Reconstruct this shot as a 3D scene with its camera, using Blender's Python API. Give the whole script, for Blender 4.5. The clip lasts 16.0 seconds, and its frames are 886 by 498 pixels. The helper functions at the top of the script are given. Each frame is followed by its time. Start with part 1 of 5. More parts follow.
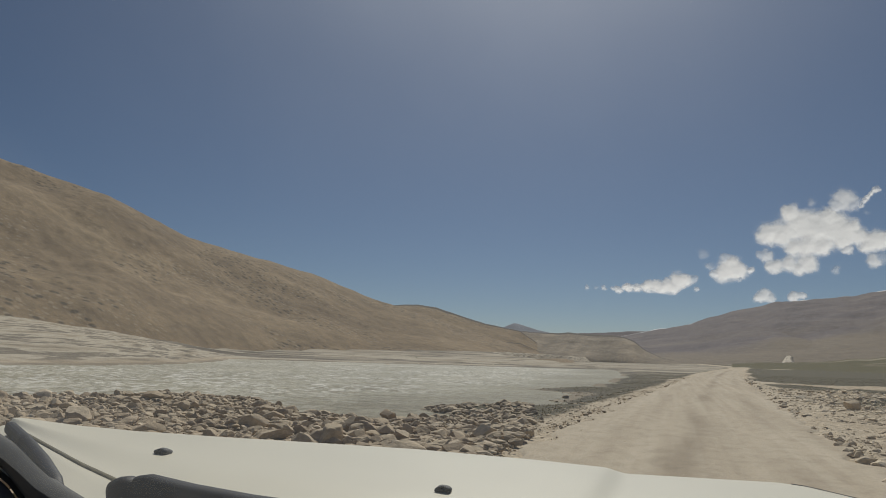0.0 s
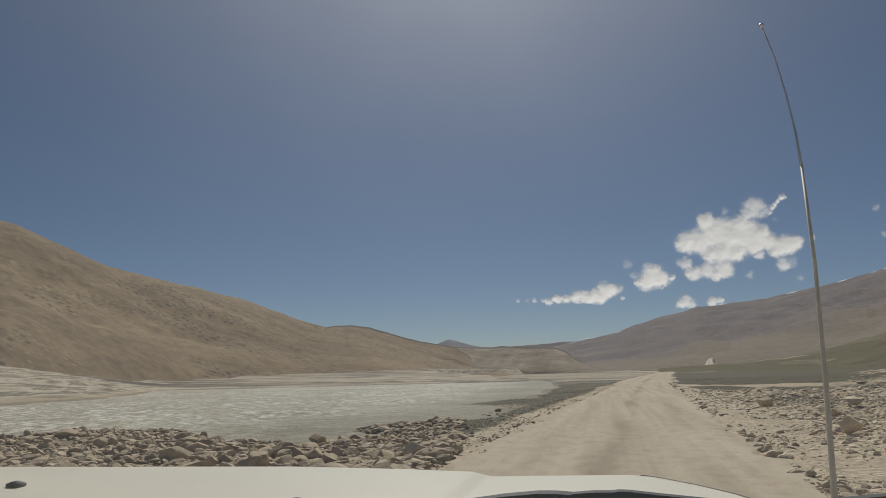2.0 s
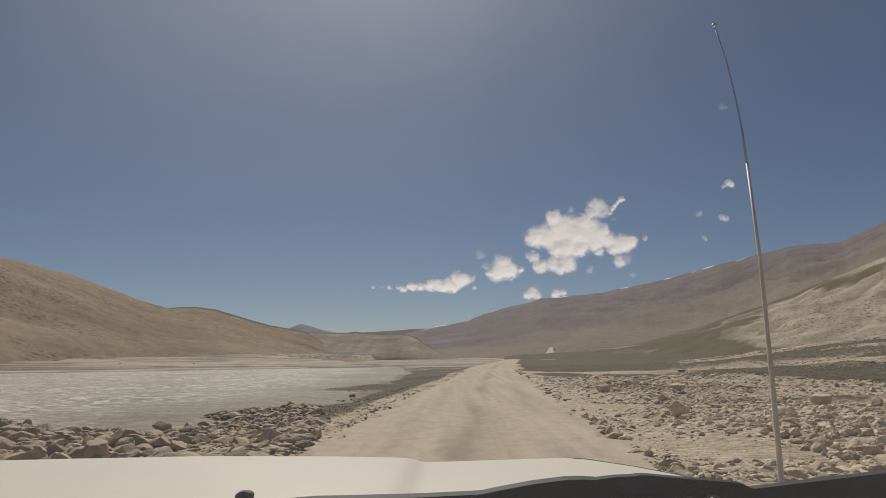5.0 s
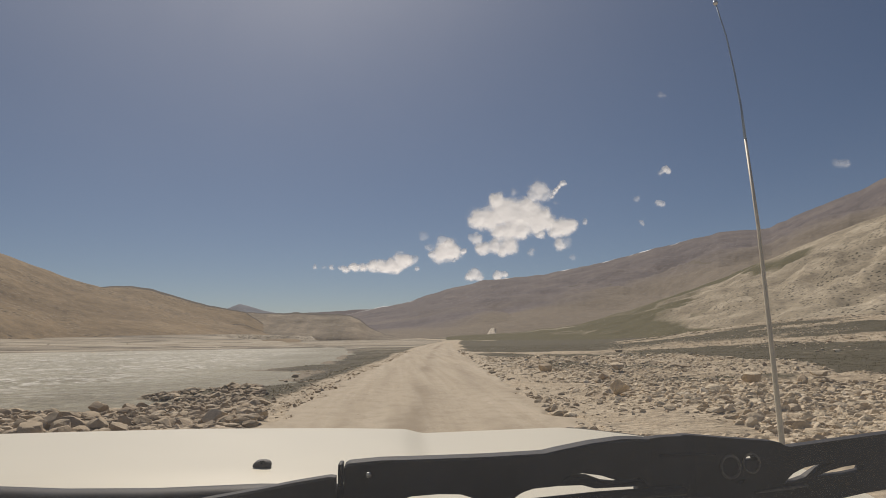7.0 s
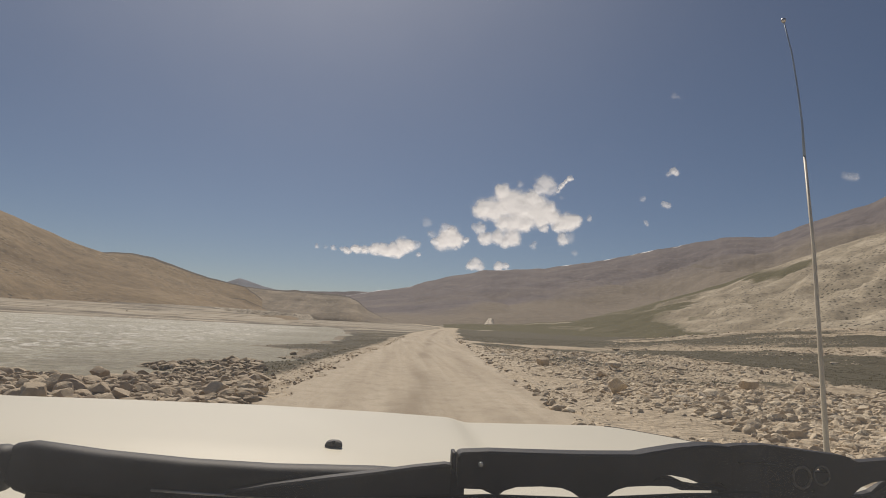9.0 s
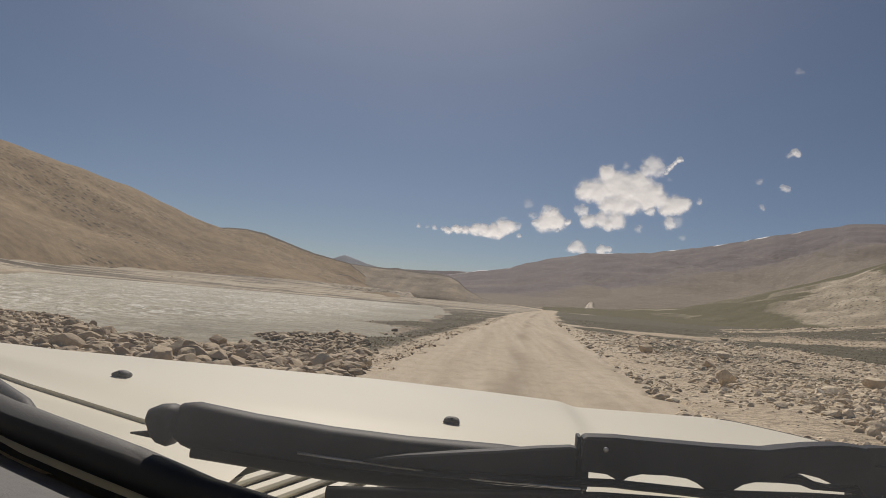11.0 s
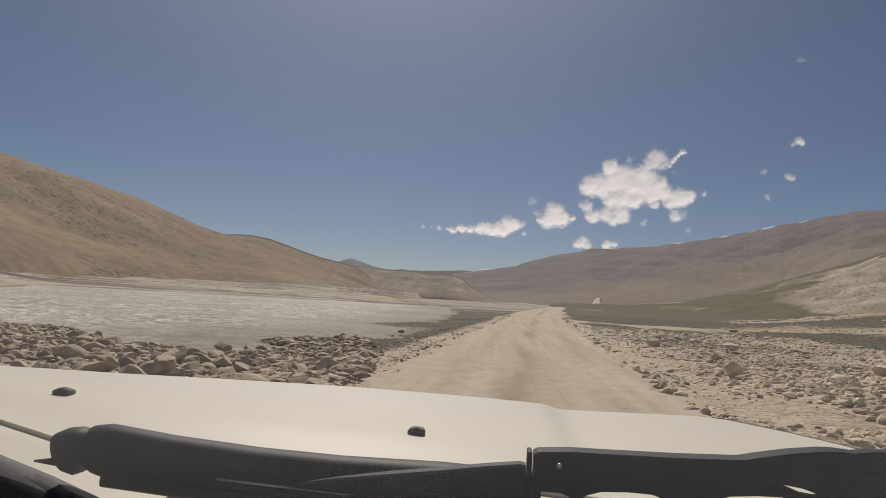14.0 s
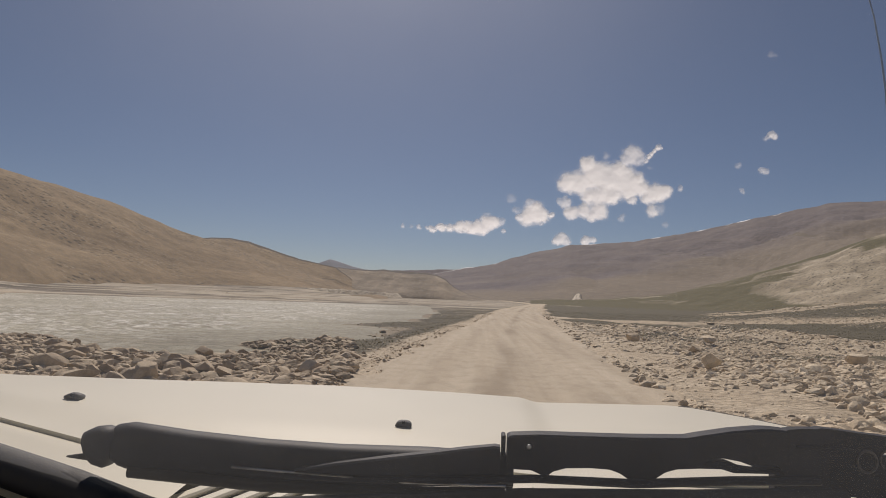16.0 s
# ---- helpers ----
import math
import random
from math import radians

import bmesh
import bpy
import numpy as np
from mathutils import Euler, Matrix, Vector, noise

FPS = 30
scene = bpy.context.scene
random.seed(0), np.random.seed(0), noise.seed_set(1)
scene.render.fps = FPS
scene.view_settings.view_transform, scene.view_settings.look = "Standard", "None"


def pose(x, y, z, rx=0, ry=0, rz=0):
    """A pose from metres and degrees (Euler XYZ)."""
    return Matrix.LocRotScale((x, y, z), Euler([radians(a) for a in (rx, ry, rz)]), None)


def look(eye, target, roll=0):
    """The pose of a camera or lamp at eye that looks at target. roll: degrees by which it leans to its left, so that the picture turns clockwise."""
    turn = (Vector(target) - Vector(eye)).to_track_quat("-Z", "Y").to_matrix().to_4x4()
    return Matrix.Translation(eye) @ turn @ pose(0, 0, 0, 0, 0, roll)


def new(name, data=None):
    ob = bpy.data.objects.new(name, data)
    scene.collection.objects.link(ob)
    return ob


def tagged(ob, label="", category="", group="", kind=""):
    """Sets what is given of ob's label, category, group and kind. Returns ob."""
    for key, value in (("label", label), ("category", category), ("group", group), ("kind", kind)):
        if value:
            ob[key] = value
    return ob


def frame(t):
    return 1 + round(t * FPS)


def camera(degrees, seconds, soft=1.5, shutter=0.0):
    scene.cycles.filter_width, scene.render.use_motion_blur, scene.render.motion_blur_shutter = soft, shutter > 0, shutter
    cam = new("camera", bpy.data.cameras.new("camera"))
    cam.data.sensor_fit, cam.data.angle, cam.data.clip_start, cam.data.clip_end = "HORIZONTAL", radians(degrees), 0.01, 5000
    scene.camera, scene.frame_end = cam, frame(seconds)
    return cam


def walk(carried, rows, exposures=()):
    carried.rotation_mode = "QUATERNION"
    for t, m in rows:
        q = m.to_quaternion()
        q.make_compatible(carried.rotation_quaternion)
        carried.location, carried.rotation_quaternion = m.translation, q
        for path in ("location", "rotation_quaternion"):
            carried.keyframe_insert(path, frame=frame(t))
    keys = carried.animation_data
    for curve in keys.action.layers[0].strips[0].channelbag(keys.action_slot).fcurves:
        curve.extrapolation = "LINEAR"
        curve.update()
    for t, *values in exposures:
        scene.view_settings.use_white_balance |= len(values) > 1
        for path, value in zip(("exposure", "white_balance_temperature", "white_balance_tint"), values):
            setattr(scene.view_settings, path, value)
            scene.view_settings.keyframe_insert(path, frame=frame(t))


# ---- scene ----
from mathutils.geometry import delaunay_2d_cdt

cam = camera(66.33, 16.0, soft=0.95)
walk(cam, [
    (0.0, pose(0.145, 0.010, 1.642, 98.91, -1.65, 18.83)),
    (0.5, pose(0.219, 0.023, 1.630, 99.83, 0.66, 19.82)),
    (1.0, pose(0.276, 0.071, 1.621, 100.25, 1.22, 19.56)),
    (1.5, pose(0.298, 0.064, 1.628, 99.81, 1.36, 17.08)),
    (2.0, pose(0.341, -0.009, 1.630, 100.43, 1.33, 13.43)),
    (2.5, pose(0.330, -0.008, 1.619, 101.64, 1.62, 10.34)),
    (3.0, pose(0.290, -0.027, 1.642, 101.11, 1.50, 7.82)),
    (3.5, pose(0.245, 0.029, 1.626, 100.54, 2.20, 5.73)),
    (4.0, pose(0.201, 0.026, 1.634, 99.91, 1.59, 3.92)),
    (6.5, pose(-0.039, 0.069, 1.606, 97.85, 0.75, -2.34)),
    (7.0, pose(-0.058, 0.063, 1.602, 97.40, 0.65, -3.74)),
    (7.5, pose(-0.085, 0.071, 1.597, 97.37, 0.36, -5.38)),
    (8.0, pose(-0.112, 0.128, 1.599, 97.00, -1.11, -6.10)),
    (8.5, pose(-0.146, 0.148, 1.602, 96.79, -2.24, -5.53)),
    (9.0, pose(-0.203, 0.032, 1.612, 96.34, -3.05, -3.99)),
    (9.5, pose(-0.237, -0.011, 1.616, 95.34, -2.54, -1.10)),
    (10.0, pose(-0.260, -0.042, 1.625, 94.56, -4.05, 1.08)),
    (12.5, pose(-0.167, 0.089, 1.596, 93.95, -3.83, 6.83)),
    (13.0, pose(-0.148, 0.067, 1.612, 93.89, -3.46, 5.81)),
    (13.5, pose(-0.153, 0.118, 1.612, 93.93, -3.47, 5.58)),
    (14.0, pose(-0.163, 0.101, 1.623, 94.08, -3.30, 4.92)),
    (14.5, pose(-0.149, 0.094, 1.635, 93.83, -3.27, 4.72)),
    (15.0, pose(-0.159, 0.099, 1.638, 93.54, -3.28, 4.46)),
    (15.5, pose(-0.169, 0.064, 1.653, 93.34, -3.02, 3.69)),
    (16.0, pose(-0.156, -0.015, 1.632, 94.08, -2.05, 3.32)),
], exposures=[(0.0, -0.26, 6200, 7), (2.5, -0.27, 6300, 8), (4.0, -0.23, 6450, 11), (8.0, -0.07, 6700, 13), (13.0, -0.09, 6520, 14), (16.0, -0.12, 6560, 17)])

# ---------- light ----------
SUN_AZ, SUN_EL = -9.0, 48.0            # degrees right of +y, above the horizon
world = bpy.data.worlds.new("sky")
scene.world = world
world.use_nodes = True
wn, wl = world.node_tree.nodes, world.node_tree.links
wn.clear()
w_out = wn.new("ShaderNodeOutputWorld")
w_bg = wn.new("ShaderNodeBackground")
sky = wn.new("ShaderNodeTexSky")
sky.sky_type = "NISHITA"
sky.sun_disc = False
sky.sun_elevation = radians(SUN_EL)
sky.sun_rotation = radians(SUN_AZ)
sky.altitude = 3800
sky.air_density = 1.1
sky.dust_density = 5.0
sky.ozone_density = 1.0
w_bg.inputs["Strength"].default_value = 0.042
wl.new(sky.outputs["Color"], w_bg.inputs["Color"])
wl.new(w_bg.outputs["Background"], w_out.inputs["Surface"])

sun = new("sun", bpy.data.lights.new("sun", "SUN"))
sun.data.energy = 3.7
sun.data.angle = radians(0.5)
sun.data.color = (1.0, 0.925, 0.795)
sa, se = radians(SUN_AZ), radians(SUN_EL)
sun.matrix_world = look((0, 0, 0), (-math.sin(sa) * math.cos(se), -math.cos(sa) * math.cos(se), -math.sin(se)))
scene.view_settings.exposure = 0.0


# ---------- numeric helpers ----------
def vnoise(x, y, seed=0):
    """Smooth value noise in -1..1 on arrays."""
    xi, yi = np.floor(x).astype(np.int64), np.floor(y).astype(np.int64)
    fx, fy = x - xi, y - yi
    fx, fy = fx * fx * (3 - 2 * fx), fy * fy * (3 - 2 * fy)

    def h(a, b):
        n = (a * 374761393 + b * 668265263 + seed * 974634777) & 0x7FFFFFFF
        n = ((n ^ (n >> 13)) * 1274126177) & 0x7FFFFFFF
        return ((n ^ (n >> 16)) & 0xFFFF) / 32767.5 - 1
    top = h(xi, yi) * (1 - fx) + h(xi + 1, yi) * fx
    bot = h(xi, yi + 1) * (1 - fx) + h(xi + 1, yi + 1) * fx
    return top * (1 - fy) + bot * fy


def fbm(x, y, octaves=4, seed=0, gain=0.5):
    out, amp, tot = 0, 1.0, 0.0
    for o in range(octaves):
        out = out + amp * vnoise(x * 2 ** o + 17.3 * o, y * 2 ** o - 9.1 * o, seed + o)
        tot += amp
        amp *= gain
    return out / tot


def step(a, b, x):
    t = np.clip((x - a) / (b - a), 0, 1)
    return t * t * (3 - 2 * t)


# ---------- plan of the valley floor (metres; the road runs along +y) ----------
def road_mid(y):
    return 0.2 + np.interp(y, (-60, 0, 12, 30, 60, 100, 160, 300), (-9, -0.4, 0.0, 0.9, 2.6, 5.2, 10, 24))


def road_half(y):
    return np.interp(y, (-60, 10, 30, 100, 160), (2.6, 2.65, 2.75, 2.5, 2.2))


def shore_x(y):
    base = np.interp(y, (-80, 0, 8, 13, 20, 30, 40, 60, 100, 150, 175, 260), (-30, -10, -8.0, -7.0, -6.4, -6.2, -5.4, -6.0, -7.0, -12, -22, -70))
    spit = -3.6 * np.exp(-((y - 26.0) / 1.6) ** 2) - 4.5 * np.exp(-((y - 47.0) / 2.4) ** 2)
    return base + spit + 0.7 * fbm(y / 5.0, y * 0 + 3.0, 3, 5)


def far_shore_y(x):
    return np.interp(x, (-400, -150, -80, -30, 0), (95, 118, 132, 150, 165)) + 6 * fbm(x / 30.0, x * 0, 3, 8)


WATER_Z = -0.5


def bar_reach(bear):
    """How far the gravel bar beside the car reaches out, by bearing."""
    return np.interp(bear, (-60, -48, -40, -34, -29, -24, -18, -12), (30, 31, 31, 28, 22.5, 20.5, 22, 24))


def gravel_bar(x, y):
    bear = np.degrees(np.arctan2(x, np.maximum(y, 0.01)))
    return 1 - step(-1.5, 2.5, np.hypot(x, y) + 1.5 * vnoise(x / 3.0, y / 3.0, 15) - bar_reach(bear))


def in_river(x, y):
    """0 on land, 1 well inside the river."""
    return step(0.0, 1.6, shore_x(y) - x) * step(0.0, 6.0, far_shore_y(x) - y) * (1 - gravel_bar(x, y))


def pasture(x, y):
    """The damp green flat off the road, 0..1."""
    bear = np.degrees(np.arctan2(x, np.maximum(y, 0.01)))
    d = np.hypot(x, y) * (1 + 0.13 * fbm(x / 7.0, y / 5.0, 4, 24))
    near = np.interp(bear, (17, 20, 24, 30, 36, 44, 60), (66, 58, 48, 38, 30, 26, 24))
    far = np.interp(bear, (17, 20, 24, 30, 36, 44, 60), (66, 66, 65, 61, 57, 54, 52))
    return step(-1.0, 1.5, d - near) * (1 - step(-3, 3, d - far)) * step(17.5, 20.0, bear)


def sward(x, y):
    """The olive flat beside the far stretch of the road, 0..1."""
    off = x - road_mid(y) - road_half(y)
    bear = np.degrees(np.arctan2(x, np.maximum(y, 0.01)))
    n = fbm(x / 14.0, y / 9.0, 4, 25)
    return step(0.8, 2.6, off + 1.2 * n) * step(46, 58, y + 5 * n) * (1 - step(15.5, 19.0, bear + 1.5 * n) * (1 - step(95, 130, y)))


def land(x, y):
    """Height of the ground."""
    d = np.hypot(x, y)
    r = np.abs(x - road_mid(y))
    half = road_half(y)
    on = 1 - step(half - 0.4, half + 0.7, r)
    near = 1 - step(60, 160, d)
    z = 0.16 * fbm(x / 6.0, y / 6.0, 4, 1) * (0.3 + 0.7 * near) + 0.05 * fbm(x / 0.9, y / 0.9, 3, 2) * near
    right = step(3.0, 7.0, x - road_mid(y))
    z = z + right * near * 0.12 * fbm(x / 0.8, y / 0.8, 3, 13) + right * near * (0.42 * np.maximum(0, fbm(x / 4.5, y / 4.5, 4, 3) + 0.2))
    z = z + 0.09 * np.exp(-((r - half - 0.45) / 0.35) ** 2) * (0.6 + 0.8 * vnoise(x / 2.0, y / 2.0, 4))
    left = step(0.2, 3.2, road_mid(y) - half - x)
    z = z - 0.22 * left - 0.26 * left * (1 - step(0.0, 4.5, x - shore_x(y))) * (1 - 0.8 * gravel_bar(x, y))
    z = z * (1 - on)
    ruts = np.exp(-((r - 0.85) / 0.28) ** 2) * 0.05 * (0.6 + 0.5 * vnoise(x / 1.5, y / 9.0, 6))
    z = z - on * ruts + on * 0.010 * fbm(x / 0.9, y / 2.0, 3, 7)
    river = in_river(x, y)
    z = z * (1 - river) - 0.95 * river
    beyond = step(0.0, 5.0, y - far_shore_y(x)) * step(-1.0, 4.0, shore_x(y) - x + 4)
    back = np.clip(y - far_shore_y(x), 0, 150) / 22.0
    level = np.floor(back) + step(0.7, 1.0, back - np.floor(back))
    z = z + beyond * (0.25 + 0.62 * level + 0.5 * np.maximum(0, fbm(x / 45.0, y / 14.0, 3, 9)))
    bear = np.degrees(np.arctan2(x, np.maximum(y, 0.1)))
    z = z + (1 - step(-54, -33, bear)) * step(60, 150, d) * (0.05 * np.minimum(d, 260))
    hollow = np.maximum(0.96 * pasture(x, y), 0.8 * sward(x, y))
    z = z * (1 - 0.7 * hollow) + (0.010 * np.clip(d - 30, 0, 50) - 0.10) * hollow * step(16, 20, bear) - 0.10 * hollow * (1 - step(16, 20, bear))
    swell = step(14, 75, x) * step(12, 80, y)
    plain_rise = step(16, 33, bear) * step(35, 115, d) * np.minimum(d, 150) * 0.018
    return z + (swell * (2.2 + 0.5 * fbm(x / 18.0, y / 18.0, 3, 11)) + plain_rise) * (1 - hollow)


def meadow(x, y):
    """How green the ground is, 0..1."""
    n = fbm(x / 9.0, y / 7.0, 4, 21)
    a = pasture(x, y)
    b = step(-0.5, 3.0, x - road_mid(y) - 4) * (0.5 + 0.5 * np.sin(y / 4.0 + x / 14.0)) * step(26, 36, y) * (1 - step(70, 110, y)) * 0.95
    c = step(0.3, 2.0, road_mid(y) - road_half(y) - x) * step(0.0, 1.4, x - shore_x(y)) * step(12, 24, y) * 0.72
    e = 1.5 * sward(x, y) * (1 - 0.9 * step(0.42, 0.58, vnoise(x / 18.0, y / (2.2 + 0.04 * y), 22)))
    f = np.exp(-(((x - 12) / 4.5) ** 2 + ((y - 24) / 2.2) ** 2)) * 1.0
    bear = np.degrees(np.arctan2(x, np.maximum(y, 0.01)))
    g = 1.3 * step(0.02, 0.22, fbm(x / 16.0, y / 7.0, 4, 27)) * step(13, 18, bear) * step(52, 62, np.hypot(x, y)) * (1 - step(120, 150, np.hypot(x, y)))
    m = np.maximum.reduce([a * 1.5, b, c, e, f, g])
    return np.clip(m * (0.85 + 0.7 * n), 0, 1)


# ---------- mesh helpers ----------
def mesh_ob(name, verts, faces, material, smooth=True):
    me = bpy.data.meshes.new(name)
    me.from_pydata([tuple(v) for v in np.asarray(verts, float).tolist()], [], faces if isinstance(faces, list) else faces.tolist())
    me.update()
    if smooth:
        me.polygons.foreach_set("use_smooth", [True] * len(me.polygons))
    if material:
        me.materials.append(material)
    return new(name, me)


def grid_faces(nu, nv, flip=False):
    i = np.arange(nu * nv).reshape(nv, nu)
    a, b, c, d = i[:-1, :-1].ravel(), i[:-1, 1:].ravel(), i[1:, 1:].ravel(), i[1:, :-1].ravel()
    return np.stack([a, d, c, b] if flip else [a, b, c, d], 1)


def attach(ob, key, values):
    at = ob.data.attributes.new(key, "FLOAT", "POINT")
    at.data.foreach_set("value", np.asarray(values, np.float32))


def part(name, bm, material, parent, label="", smooth=False):
    me = bpy.data.meshes.new(name)
    bm.to_mesh(me)
    bm.free()
    if smooth:
        me.polygons.foreach_set("use_smooth", [True] * len(me.polygons))
    me.materials.append(material)
    ob = new(name, me)
    if parent:
        ob.parent = parent
    if label:
        ob["label"] = label
    return ob


def empty(name, at=(0, 0, 0)):
    e = new(name)
    e.location = at
    return e


def box(bm, lo, hi, bevel=0.0, seg=2):
    r = bmesh.ops.create_cube(bm, size=1)["verts"]
    lo, hi = Vector(lo), Vector(hi)
    for v in r:
        v.co = Vector([(lo[i] + hi[i]) / 2 + v.co[i] * (hi[i] - lo[i]) for i in range(3)])
    if bevel:
        es = list({e for v in r for e in v.link_edges})
        bmesh.ops.bevel(bm, geom=es, offset=bevel, segments=seg, profile=0.6, affect="EDGES")
    return r


def sweep(bm, pts, sizes, sides=10, flat=None):
    """A tube of varying (half-width, half-height) along points; section lies across the line."""
    rings = []
    pts = [Vector(p) for p in pts]
    for k, p in enumerate(pts):
        t = (pts[min(k + 1, len(pts) - 1)] - pts[max(k - 1, 0)]).normalized()
        up = Vector((0, 0, 1)) if abs(t.z) < 0.9 else Vector((0, 1, 0))
        side = t.cross(up).normalized()
        up2 = side.cross(t).normalized()
        a, b = sizes[k]
        ring = []
        for s in range(sides):
            an = 2 * math.pi * s / sides
            ca, sn = math.cos(an), math.sin(an)
            if flat:
                ca = math.copysign(abs(ca) ** flat, ca)
                sn = math.copysign(abs(sn) ** flat, sn)
            ring.append(bm.verts.new(p + side * (a * ca) + up2 * (b * sn)))
        rings.append(ring)
    for r0, r1 in zip(rings, rings[1:]):
        for s in range(sides):
            bm.faces.new((r0[s], r0[(s + 1) % sides], r1[(s + 1) % sides], r1[s]))
    bm.faces.new(rings[0][::-1])
    bm.faces.new(rings[-1])
    bmesh.ops.recalc_face_normals(bm, faces=bm.faces)


# ---------- material helpers ----------
def mat(name, rough=0.9, metal=0.0):
    m = bpy.data.materials.new(name)
    m.use_nodes = True
    nt = m.node_tree
    b = nt.nodes["Principled BSDF"]
    b.inputs["Roughness"].default_value = rough
    b.inputs["Metallic"].default_value = metal
    return m, nt, b


def node(nt, kind, **inputs):
    n = nt.nodes.new(kind)
    for k, v in inputs.items():
        n.inputs[k.replace("_", " ")].default_value = v
    return n


def coords(nt, scale=(1, 1, 1)):
    g = nt.nodes.new("ShaderNodeNewGeometry")
    mp = nt.nodes.new("ShaderNodeMapping")
    mp.inputs["Scale"].default_value = scale
    nt.links.new(g.outputs["Position"], mp.inputs["Vector"])
    return mp.outputs["Vector"]


def local(nt, scale=(1, 1, 1)):
    g = nt.nodes.new("ShaderNodeTexCoord")
    mp = nt.nodes.new("ShaderNodeMapping")
    mp.inputs["Scale"].default_value = scale
    nt.links.new(g.outputs["Object"], mp.inputs["Vector"])
    return mp.outputs["Vector"]


def noise_tex(nt, vec, scale, detail=6, rough=0.55):
    n = node(nt, "ShaderNodeTexNoise", Scale=scale, Detail=detail, Roughness=rough)
    nt.links.new(vec, n.inputs["Vector"])
    return n.outputs["Fac"]


def ramp(nt, fac, stops):
    r = nt.nodes.new("ShaderNodeValToRGB")
    els = r.color_ramp.elements
    while len(els) < len(stops):
        els.new(0.5)
    for e, (p, c) in zip(els, stops):
        e.position = p
        e.color = (*c, 1) if len(c) == 3 else c
    nt.links.new(fac, r.inputs["Fac"])
    return r.outputs["Color"]


def mix(nt, fac, a, b, mode="MIX"):
    n = nt.nodes.new("ShaderNodeMix")
    n.data_type = "RGBA"
    n.blend_type = mode
    for sock, val in ((n.inputs[0], fac), (n.inputs[6], a), (n.inputs[7], b)):
        if isinstance(val, (float, int)):
            sock.default_value = val
        elif isinstance(val, tuple):
            sock.default_value = (*val, 1)
        else:
            nt.links.new(val, sock)
    return n.outputs[2]


def bump(nt, b, height, strength, distance):
    n = node(nt, "ShaderNodeBump", Strength=strength, Distance=distance)
    nt.links.new(height, n.inputs["Height"])
    nt.links.new(n.outputs["Normal"], b.inputs["Normal"])
    return n


def attr(nt, key):
    n = nt.nodes.new("ShaderNodeAttribute")
    n.attribute_name = key
    return n.outputs["Fac"]


